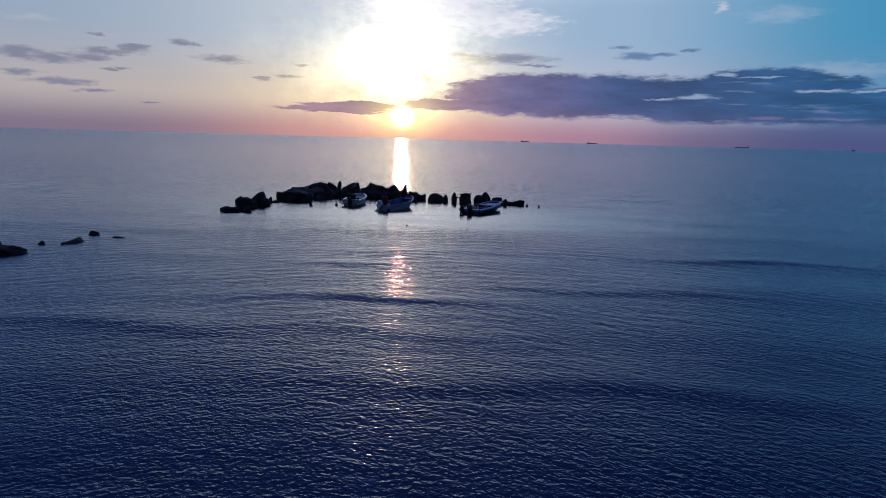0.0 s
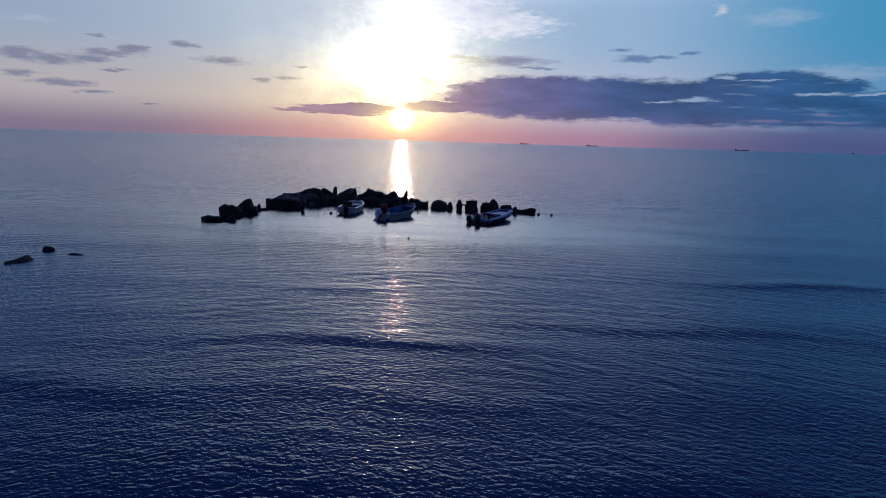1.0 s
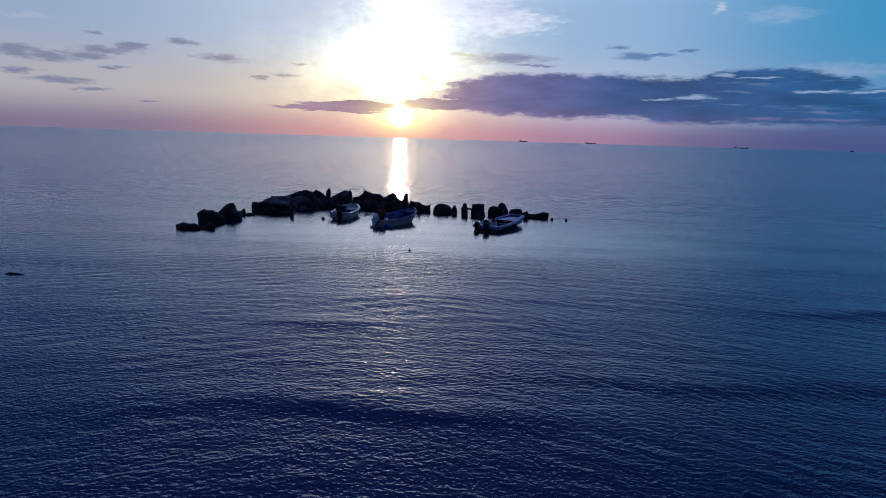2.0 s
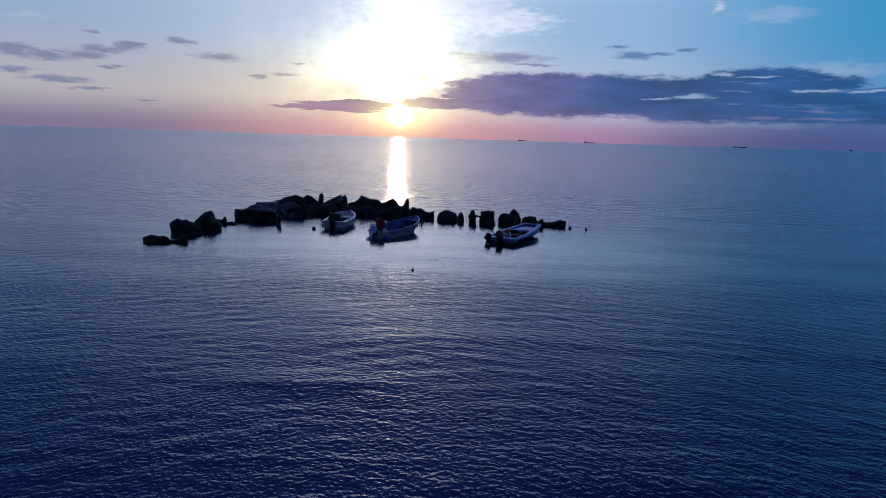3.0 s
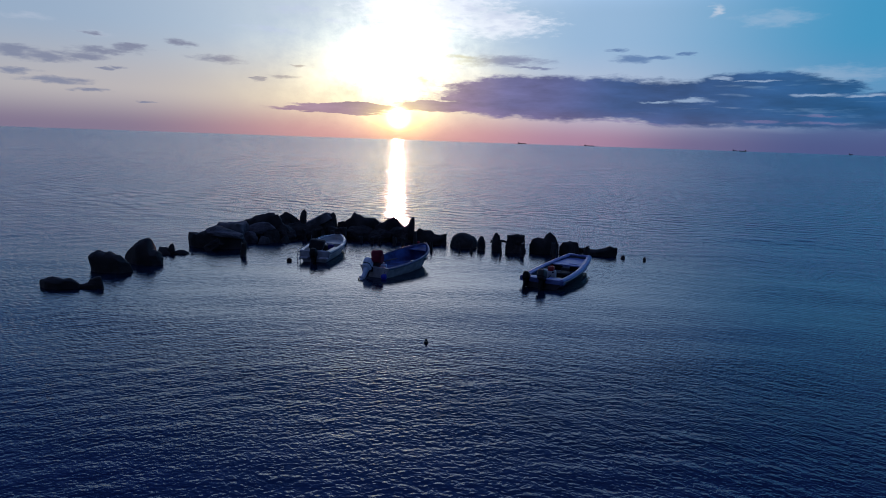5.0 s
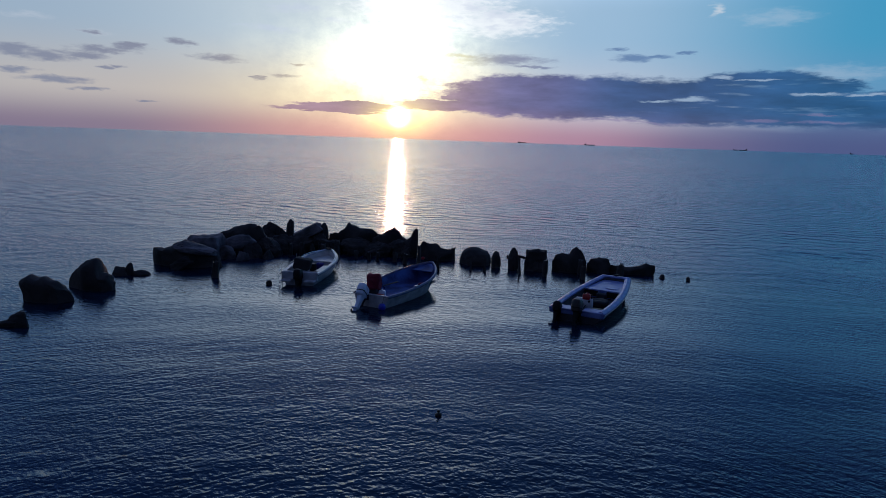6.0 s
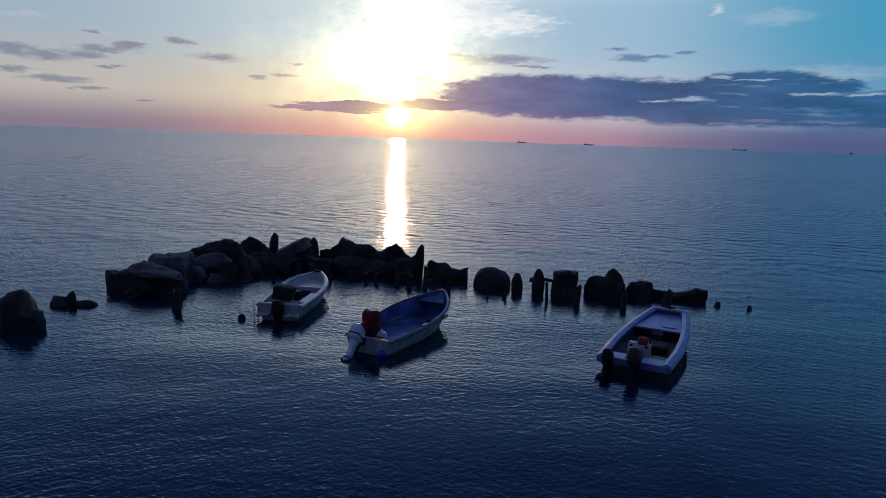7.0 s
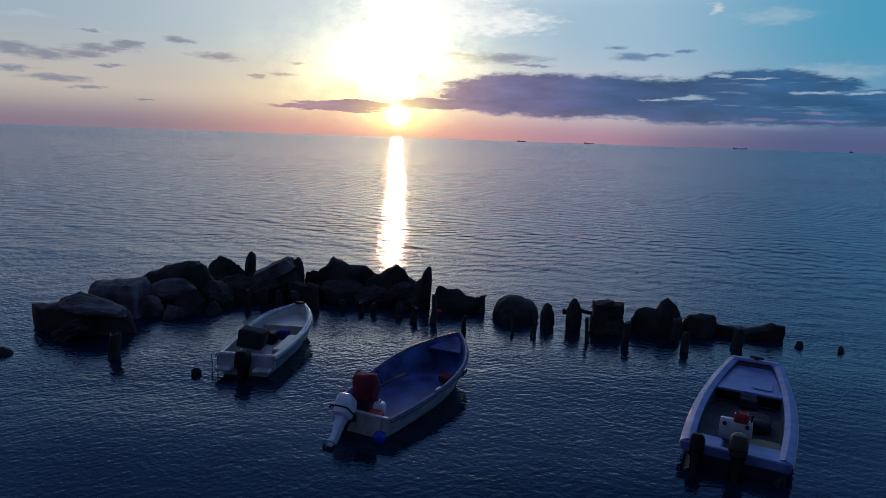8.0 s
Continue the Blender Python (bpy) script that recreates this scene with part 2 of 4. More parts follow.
def water_material():
    m = bpy.data.materials.new("sea_water")
    m.use_nodes = True
    t = m.node_tree
    p = t.nodes["Principled BSDF"]
    p.inputs["Roughness"].default_value = 0.075
    p.inputs["IOR"].default_value = 1.34
    p.inputs["Specular Tint"].default_value = (0.38, 0.79, 1.0, 1)
    co = t.nodes.new("ShaderNodeTexCoord").outputs["Object"]

    def vector(op, a, b=(0.0, 0.0, 0.0)):
        n = t.nodes.new("ShaderNodeVectorMath")
        n.operation = op
        plug(t, n.inputs[0], a)
        plug(t, n.inputs["Scale"] if op == "SCALE" else n.inputs[1], b)
        return n.outputs["Value"] if op in ("LENGTH", "DOT_PRODUCT") else n.outputs[0]

    def number(op, a, b=0.0):
        n = t.nodes.new("ShaderNodeMath")
        n.operation = op
        plug(t, n.inputs[0], a)
        plug(t, n.inputs[1], b)
        return n.outputs[0]

    def span(v, a, b, c=0.0, d=1.0):
        n = t.nodes.new("ShaderNodeMapRange")
        n.interpolation_type = "SMOOTHSTEP"
        for k, value in enumerate((v, a, b, c, d)):
            plug(t, n.inputs[k], value)
        return n.outputs[0]

    def clumps(vec, scale, detail=2.0, rough=0.5, color=False):
        n = t.nodes.new("ShaderNodeTexNoise")
        n.inputs["Scale"].default_value, n.inputs["Detail"].default_value, n.inputs["Roughness"].default_value = scale, detail, rough
        t.links.new(vec, n.inputs["Vector"])
        return n.outputs["Color" if color else 0]

    def two_tone(v, lo, hi, a, b):
        n = t.nodes.new("ShaderNodeValToRGB")
        n.color_ramp.elements[0].position, n.color_ramp.elements[0].color = lo, (*a, 1)
        n.color_ramp.elements[1].position, n.color_ramp.elements[1].color = hi, (*b, 1)
        t.links.new(v, n.inputs[0])
        return n.outputs[0]

    def ellipse(x, y, rx, ry):
        return vector("LENGTH", vector("MULTIPLY", vector("SUBTRACT", co, (x, y, 0.0)), (1 / rx, 1 / ry, 0.0)))

    apart = t.nodes.new("ShaderNodeSeparateXYZ")
    t.links.new(co, apart.inputs[0])
    ax, ay = apart.outputs[0], apart.outputs[1]

    # the water's body: deep blue, greener over the mottled bottom of the shallows
    bed = clumps(co, 0.9, 4.0, 0.6)
    deep = two_tone(bed, 0.38, 0.68, DEEP[0], DEEP[1])
    sand = two_tone(bed, 0.34, 0.66, SHOAL[0], SHOAL[1])
    mix = t.nodes.new("ShaderNodeMix")
    mix.data_type = "RGBA"
    plug(t, mix.inputs["Factor"], span(ellipse(-2.0, 7.5, 23.0, 15.0), 1.1, 0.6))
    plug(t, mix.inputs[6], deep)
    plug(t, mix.inputs[7], sand)
    t.links.new(mix.outputs[2], p.inputs["Base Color"])

    # wave trains bend round the shoal: crests bow towards the open sea
    off = vector("MULTIPLY", vector("SUBTRACT", co, (0.5, 0.0, 0.0)), (0.1, 0.0, 0.0))
    bow = number("MULTIPLY", number("SUBTRACT", number("SQRT", number("ADD", 1.0, vector("DOT_PRODUCT", off, off))), 1.0), span(ay, 30.0, 0.0, 0.0, BOW))
    up = t.nodes.new("ShaderNodeCombineXYZ")
    t.links.new(bow, up.inputs[1])
    bent = vector("ADD", co, up.outputs[0])

    calm = span(ellipse(-0.5, 7.5, 16.0, 8.5), 0.35, 1.55, CALM, 1.0)
    open_sea = span(ay, 12.0, 40.0)
    far_sea = span(ay, 45.0, 130.0)
    gusts = span(clumps(vector("MULTIPLY", co, (0.045, 0.12, 0.0)), 1.0, 3.0, 0.55), 0.34, 0.66, 0.5, 1.25)
    bands = span(clumps(vector("MULTIPLY", co, (0.010, 0.045, 0.0)), 1.0, 4.0, 0.6), 0.34, 0.66, 0.55, 1.3)

    total = None
    for length, trains, peak, where in RIPPLES:
        bend = vector("MULTIPLY", vector("SUBTRACT", clumps(co, 0.42 / length, 2.0, 0.6, color=True), (0.5, 0.5, 0.5)), (1.0 * length, 1.2 * length, 0.0) if length < 1.5 else (1.8 * length, 1.8 * length, 0.0))
        place = vector("ADD", bent if length < 2 else co, bend)
        one = None
        for n, (ratio, turn, steep) in enumerate(trains):
            k = 2 * math.pi / (length * ratio)
            a = radians(turn)
            phase = vector("DOT_PRODUCT", place, (k * math.sin(a), k * math.cos(a), 0.0))
            group = span(clumps(vector("ADD", co, (17.3 * n, 5.1 * n, 3.7 * n)), 0.30 / length, 1.0), 0.36, 0.64, 0.15, 1.4)
            tip = number("POWER", number("MULTIPLY_ADD", number("COSINE", phase), 0.5), peak)
            tip.node.inputs[0].links[0].from_node.inputs[2].default_value = 0.5
            slope = number("MULTIPLY", number("MULTIPLY", number("SUBTRACT", tip, math.comb(2 * peak, peak) / 4 ** peak), group), steep)
            piece = vector("SCALE", (math.sin(a), math.cos(a), 0.0), slope)
            one = piece if one is None else vector("ADD", one, piece)
        for factor in {"lee": (calm, gusts), "sea": (open_sea, bands), "mid": (number("POWER", calm, 0.85), gusts), "all": (calm, bands), "far": (far_sea, bands)}[where]:
            one = vector("SCALE", one, factor)
        total = one if total is None else vector("ADD", total, one)

    # fine uneven chop between the trains
    step = 0.02
    here = clumps(co, 8.0, 3.0, 0.62)
    pair = t.nodes.new("ShaderNodeCombineXYZ")
    for k, shift in enumerate(((step, 0.0, 0.0), (0.0, step, 0.0))):
        plug(t, pair.inputs[k], number("SUBTRACT", here, clumps(vector("ADD", co, shift), 8.0, 3.0, 0.62)))
    chop = vector("SCALE", vector("MULTIPLY", pair.outputs[0], (0.5 * CHOP / step, CHOP / step, 0.0)), calm)
    total = vector("ADD", total, chop)

    # normals tilted shorewards by zone, which sets how bright the mirrored sky is
    lean = number("ADD", span(ay, 12.0, 55.0, LEAN[0], LEAN[1]), span(ay, 4.0, -10.0, 0.0, LEAN[2]))
    lean = number("ADD", lean, span(ay, 90.0, 500.0, 0.0, LEAN[3]))
    tilt = t.nodes.new("ShaderNodeCombineXYZ")
    t.links.new(lean, tilt.inputs[1])
    total = vector("ADD", total, tilt.outputs[0])
    base = t.nodes.new("ShaderNodeNewGeometry").outputs["Normal"]
    t.links.new(vector("NORMALIZE", vector("ADD", base, total)), p.inputs["Normal"])
    return m


# body colours, and the ripples: wavelength, trains of (ratio, degrees, steepness), sharpness of the crests, where they run
DEEP = ((0.0080, 0.0095, 0.054), (0.0125, 0.014, 0.074))
SHOAL = ((0.001, 0.005, 0.016), (0.007, 0.019, 0.040))
BOW, CALM, CHOP = 7.0, 0.30, 0.034
LEAN = (-0.066, -0.092, -0.048, -0.050)
RIPPLES = [
    (0.12, [(1.0, 4, 0.105), (1.3, -24, 0.100), (0.85, 28, 0.100), (1.15, 52, 0.070)], 4, "lee"),
    (0.27, [(1.0, -5, 0.085), (1.25, 20, 0.085), (0.8, -27, 0.080), (0.7, 38, 0.065)], 3, "mid"),
    (0.75, [(1.0, 3, 0.050), (1.4, -18, 0.046), (0.7, 26, 0.048)], 3, "all"),
    (1.15, [(1.0, -10, -0.16), (1.6, 22, -0.14), (0.7, -40, -0.15), (1.2, 44, -0.13)], 4, "sea"),
    (3.4, [(1.0, 8, -0.12), (1.7, -20, -0.12), (0.7, 36, -0.12)], 4, "far"),
]
WATER = water_material()
STONE = material("wet_limestone", (0.066, 0.050, 0.046), 0.82, grain=1.3, vary=0.6, second=(0.011, 0.0095, 0.0095), bump=0.8, dist=0.06, fine_scale=15)
PALE = material("dry_grey_limestone", (0.225, 0.20, 0.215), 0.9, grain=1.4, vary=0.5, second=(0.060, 0.052, 0.054), bump=0.5, dist=0.04, fine_scale=16)
WOOD = material("weathered_timber", (0.075, 0.060, 0.053), 0.8, grain=3.2, vary=0.6, second=(0.018, 0.015, 0.015), bump=0.8, dist=0.02, fine_scale=40)
WHITE = material("white_gelcoat", (0.54, 0.54, 0.58), 0.36, grain=3, vary=0.25, second=(0.30, 0.29, 0.31), bump=0.08, dist=0.004)
OLDWHITE = material("worn_white_paint", (0.60, 0.57, 0.58), 0.5, grain=3.5, vary=0.25, second=(0.34, 0.30, 0.30), bump=0.2, dist=0.006)
LILAC = material("chalky_lilac_gelcoat", (0.23, 0.29, 0.62), 0.45, grain=2.5, vary=0.4, second=(0.11, 0.14, 0.38), bump=0.12, dist=0.005)
BLUE = material("blue_paint", (0.085, 0.15, 0.46), 0.7, grain=1.9, vary=0.4, second=(0.014, 0.026, 0.15), bump=0.2, dist=0.006, spot=0.54)
RAIL = material("faded_blue_grey_paint", (0.20, 0.21, 0.38), 0.42, grain=5, vary=0.4, second=(0.10, 0.10, 0.17), bump=0.2, dist=0.006)
DARKHULL = material("dark_navy_gelcoat", (0.018, 0.020, 0.045), 0.4, grain=3, vary=0.4, second=(0.008, 0.009, 0.018), bump=0.1, dist=0.005)
NAVY = material("navy_rub_rail", (0.02, 0.03, 0.10), 0.45, grain=5, vary=0.3)
RED = material("red_cloth", (0.22, 0.006, 0.030), 0.85, grain=6, vary=0.35, bump=0.5, dist=0.02)
REDCAN = material("red_plastic", (0.45, 0.018, 0.02), 0.45, grain=6, vary=0.25)
ORANGE = material("orange_red_plastic", (0.60, 0.06, 0.03), 0.4, grain=6, vary=0.2)
BLACK = material("black_plastic", (0.008, 0.008, 0.010), 0.62, grain=8, vary=0.3, ior=1.3)
CANVAS = material("black_canvas", (0.012, 0.012, 0.016), 0.9, grain=8, vary=0.3, bump=0.4, dist=0.02)
ENAMEL = material("white_engine_enamel", (0.68, 0.72, 0.84), 0.28, grain=6, vary=0.12, bump=0.05, dist=0.003)
# the brown in this black stands for a golden reflection on the cowling
BROWNCOWL = material("brown_tinted_black_enamel", (0.040, 0.027, 0.018), 0.5, grain=4, vary=0.4, second=(0.02, 0.017, 0.016))
# near-black, with the shade inside the cockpit put into the colour
DARKPAINT = material("dark_cockpit_paint", (0.055, 0.055, 0.075), 0.8, grain=3, vary=0.4, second=(0.015, 0.015, 0.02), bump=0.2)
STEEL = material("stainless_steel", (0.55, 0.56, 0.58), 0.25, metal=1.0, grain=10, vary=0.15)
BEIGE = material("beige_gelcoat", (0.55, 0.51, 0.47), 0.45, grain=4, vary=0.2, bump=0.1)
VIOLET = material("blue_nylon_bag", (0.04, 0.03, 0.25), 0.8, grain=8, vary=0.3, bump=0.4, dist=0.02)
FLOATBLUE = material("blue_float_plastic", (0.015, 0.02, 0.45), 0.4, grain=8, vary=0.2)
STRAW = material("yellowed_canvas", (0.26, 0.24, 0.15), 0.8, grain=8, vary=0.3, bump=0.3)
ROPE = material("mooring_rope", (0.28, 0.24, 0.20), 0.9, grain=30, vary=0.4)
SHIP = material("far_ship_paint", (0.05, 0.045, 0.06), 0.6, grain=0.2, vary=0.3)


# ---- helpers for meshes ----
def link_mesh(name, bm, mat, parent=None, label="", m=None, smooth=True, sharp=35):
    bmesh.ops.recalc_face_normals(bm, faces=bm.faces)
    me = bpy.data.meshes.new(name)
    bm.to_mesh(me)
    bm.free()
    me.materials.append(mat)
    if smooth:
        me.polygons.foreach_set("use_smooth", [True] * len(me.polygons))
        me.set_sharp_from_angle(angle=radians(sharp))
    ob = new(name, me)
    if parent is not None:
        ob.parent = parent
    if m is not None:
        ob.matrix_basis = m
    if label:
        ob["label"] = label
    return ob


def part(name, bm, mat, parent, label="", m=None, smooth=True, sharp=35):
    return link_mesh(name, bm, mat, parent, label, m, smooth, sharp)


def loft(rings, cap=True, closed=True):
    """A skin over rings of equal count."""
    bm = bmesh.new()
    rows = [[bm.verts.new(p) for p in ring] for ring in rings]
    n = len(rows[0])
    for a, b in zip(rows, rows[1:]):
        for k in range(n if closed else n - 1):
            j = (k + 1) % n
            if len({a[k], a[j], b[j], b[k]}) == 4:
                bm.faces.new((a[k], a[j], b[j], b[k]))
    if cap:
        bm.faces.new(rows[0][::-1])
        bm.faces.new(rows[-1])
    return bm


def rounded(w, d, z, r=0.35, n=5, cx=0.0, cy=0.0):
    """A rounded rectangle ring in a level plane. r: share of the smaller half side."""
    rad = r * min(w, d) / 2
    out = []
    for sx, sy, start in ((1, 1, 0), (-1, 1, 90), (-1, -1, 180), (1, -1, 270)):
        for k in range(n):
            a = radians(start + 90 * k / (n - 1))
            out.append(Vector((cx + sx * (w / 2 - rad) + rad * math.cos(a), cy + sy * (d / 2 - rad) + rad * math.sin(a), z)))
    return out


def slab_box(w, d, h, bevel=0.02, x=0.0, y=0.0, z=0.0):
    """A bevelled box whose base centre is at x, y, z."""
    b = min(bevel, h * 0.45)
    return loft([rounded(w - 2 * b, d - 2 * b, z, cx=x, cy=y), rounded(w, d, z + b, cx=x, cy=y), rounded(w, d, z + h - b, cx=x, cy=y), rounded(w - 2 * b, d - 2 * b, z + h, cx=x, cy=y)])


def tube(points, radius, n=8):
    """A round bar along points; radius a number or one for each point."""
    pts = [Vector(p) for p in points]
    rings = []
    for k, p in enumerate(pts):
        d = (pts[min(k + 1, len(pts) - 1)] - pts[max(k - 1, 0)]).normalized()
        side = d.orthogonal().normalized() if abs(d.z) > 0.9 else d.cross(Vector((0, 0, 1))).normalized()
        up = d.cross(side)
        r = radius[k] if isinstance(radius, (list, tuple)) else radius
        rings.append([p + side * (r * math.cos(2 * math.pi * j / n)) + up * (r * math.sin(2 * math.pi * j / n)) for j in range(n)])
    return loft(rings)


def merge(*meshes):
    out = meshes[0]
    for bm in meshes[1:]:
        me = bpy.data.meshes.new("joined")
        bm.to_mesh(me)
        bm.free()
        out.from_mesh(me)
        bpy.data.meshes.remove(me)
    return out


def moved(bm, m):
    bmesh.ops.transform(bm, matrix=m, verts=bm.verts)
    return bm


# ---- the sea ----
def sea():
    def steps(lo, hi, step, far):
        mid = list(np.arange(lo, hi + step / 2, step))
        out, s = [], step
        v = hi
        while v < far:
            s *= 1.16
            v += s
            out.append(min(v, far))
        back_out, s, v = [], step, lo
        while v > -far:
            s *= 1.16
            v -= s
            back_out.append(max(v, -far))
        return np.array(back_out[::-1] + mid + out)
    xs, ys = steps(-24, 22, 0.22, 4700), steps(-44, 34, 0.2, 4700)
    X, Y = np.meshgrid(xs, ys)
    Z = np.zeros_like(X)
    rng = np.random.RandomState(4)
    for _ in range(22):
        length = rng.uniform(2.4, 9.0)
        turn = radians(rng.normal(4, 16))
        kx, ky = math.sin(turn) * 2 * math.pi / length, math.cos(turn) * 2 * math.pi / length
        Z += 0.0006 * length * np.sin(kx * X + ky * Y + rng.uniform(0, 6.3) + 0.5 * np.sin(X * 0.11 + rng.uniform(0, 6.3)))
    # low swells running in
    for x0, y0, wide, high, thick, bow in ((0.5, -19.5, 4.2, 0.070, 0.50, 0.014), (-2.5, -13.0, 2.2, 0.050, 0.45, 0.02), (9.0, -17.0, 4.5, 0.055, 0.5, 0.004), (-0.5, -23.6, 5.0, 0.030, 0.55, 0.016),
                                           (17.0, -9.0, 5.0, 0.065, 0.5, 0.006), (-8.0, -24.0, 5.0, 0.045, 0.6, 0.01), (6.0, -27.5, 7.0, 0.050, 0.6, 0.01), (3.0, -9.0, 6.0, 0.03, 0.6, 0.01)):
        crest = Y - y0 + bow * (X - x0) ** 2 + 0.25 * np.sin(0.7 * X + x0)
        Z += 1.3 * high * np.exp(-(crest / np.where(crest < 0, thick, 2.2 * thick)) ** 2) * np.exp(-((X - x0) / wide) ** 2)
    away = np.hypot(np.maximum(np.abs(X + 1) - 24, 0), np.maximum(np.abs(Y + 5) - 40, 0))
    Z *= np.exp(-away / 25.0)
    verts = np.stack([X, Y, Z], -1).reshape(-1, 3)
    nx, ny = len(xs), len(ys)
    i = (np.arange(ny - 1)[:, None] * nx + np.arange(nx - 1)[None, :]).ravel()
    faces = np.stack([i, i + 1, i + 1 + nx, i + nx], -1)
    me = bpy.data.meshes.new("water")
    me.vertices.add(len(verts))
    me.vertices.foreach_set("co", verts.ravel())
    me.loops.add(faces.size)
    me.loops.foreach_set("vertex_index", faces.ravel())
    me.polygons.add(len(faces))
    me.polygons.foreach_set("loop_start", np.arange(0, faces.size, 4))
    me.polygons.foreach_set("use_smooth", np.ones(len(faces), bool))
    me.update()
    me.validate()
    me.materials.append(WATER)
    tagged(new("water", me), "calm rippled dark blue evening sea", "sea", kind="structure")


sea()


# ---- stones of the old breakwater ----
def stone(label, x, y, w, d, h, kind="boulder", seed=0, rz=0.0, lean=(0.0, 0.0), sink=0.45, z=0.0, fine=5, rough=1.0, tilt=0.0, group="breakwater stones", name="boulder", category="rock", mat=None):
    """A rock w wide, d deep, h high over the base z, cut by planes, with broken edges; sink goes below z."""
    rng = random.Random(seed * 7 + 3)
    cuts = []

    def rand_cuts(count, near, far):
        for _ in range(count):
            v = Vector((rng.gauss(0, 1), rng.gauss(0, 1), rng.gauss(0, 1))).normalized()
            cuts.append((v, rng.uniform(near, far)))

    if kind == "boulder":
        rand_cuts(11, 0.45, 0.85)
        hard = 90
    elif kind == "slab":
        for v in ((1, 0, 0.1), (-1, 0, 0.12), (0, 1, 0), (0, -1, 0.15), (0, 0, 1), (0, 0, -1)):
            cuts.append((Vector((v[0] + rng.uniform(-.1, .1), v[1] + rng.uniform(-.1, .1), v[2] + rng.uniform(-.06, .06))).normalized(), 0.62))
        rand_cuts(9, 0.78, 0.98)
        hard = 110
    elif kind == "dome":
        rand_cuts(9, 0.56, 0.95)
        hard = 45
    elif kind == "round":
        rand_cuts(6, 0.93, 1.0)
        hard = 9
    elif kind == "peak":
        for v, dist in (((0.85, 0.1, 0.6), 0.52), ((-0.8, 0, 0.65), 0.50), ((0, -0.75, 0.6), 0.62), ((0.1, 0.8, 0.5), 0.66), ((0, 0, -1), 0.7), ((0.4, 0, 0.92), 0.66), ((-0.2, -0.5, 0.85), 0.70)):
            cuts.append((Vector(v).normalized(), dist))
        rand_cuts(12, 0.62, 0.95)
        hard = 90
    else:
        for k in range(7):
            a = 2 * math.pi * k / 7 + rng.uniform(-.3, .3)
            cuts.append((Vector((math.cos(a), math.sin(a), rng.uniform(0.02, 0.14))).normalized(), rng.uniform(0.38, 0.5)))
        rand_cuts(6, 0.7, 0.98)
        hard = 16
    bm = bmesh.new()
    bmesh.ops.create_icosphere(bm, subdivisions=fine, radius=1)
    pts = []
    off = Vector((seed * 3.7, seed * 1.9, seed * 0.7))
    for v in bm.verts:
        c = v.co.normalized()
        s = 1.0
        for nrm, dist in cuts:
            k = nrm.dot(c)
            if k > 0.02:
                s += (k / dist) ** hard
        r = s ** (-1.0 / hard)
        p = c * r
        p += c * (0.10 * rough * noise.fractal(p * 1.5 + off, 1.0, 2.0, 3) - 0.07 * rough * max(0.0, 0.22 - abs(noise.noise(p * 2.3 + off))) * 4 + 0.05 * rough * noise.fractal(p * 4.5 + off, 0.8, 2.2, 4) + 0.035 * rough * noise.ridged_multi_fractal(p * 3.0 + off, 0.9, 2.1, 4, 1.0, 2.0) - 0.03 * rough)
        pts.append(p)
    lo = [min(p[k] for p in pts) for k in range(3)]
    hi = [max(p[k] for p in pts) for k in range(3)]
    size = (w, d, h + sink)
    for v, p in zip(bm.verts, pts):
        q = Vector(((p[k] - lo[k]) / (hi[k] - lo[k]) - (0.5 if k < 2 else 0.0)) * size[k] for k in range(3))
        q.z -= sink
        up = max(q.z, 0.0)
        q.x += lean[0] * up
        q.y += lean[1] * up
        v.co = q
    ob = link_mesh(name, bm, mat or STONE, m=pose(x, y, z, 0, -tilt, rz), sharp=50)
    return tagged(ob, label, category, group)


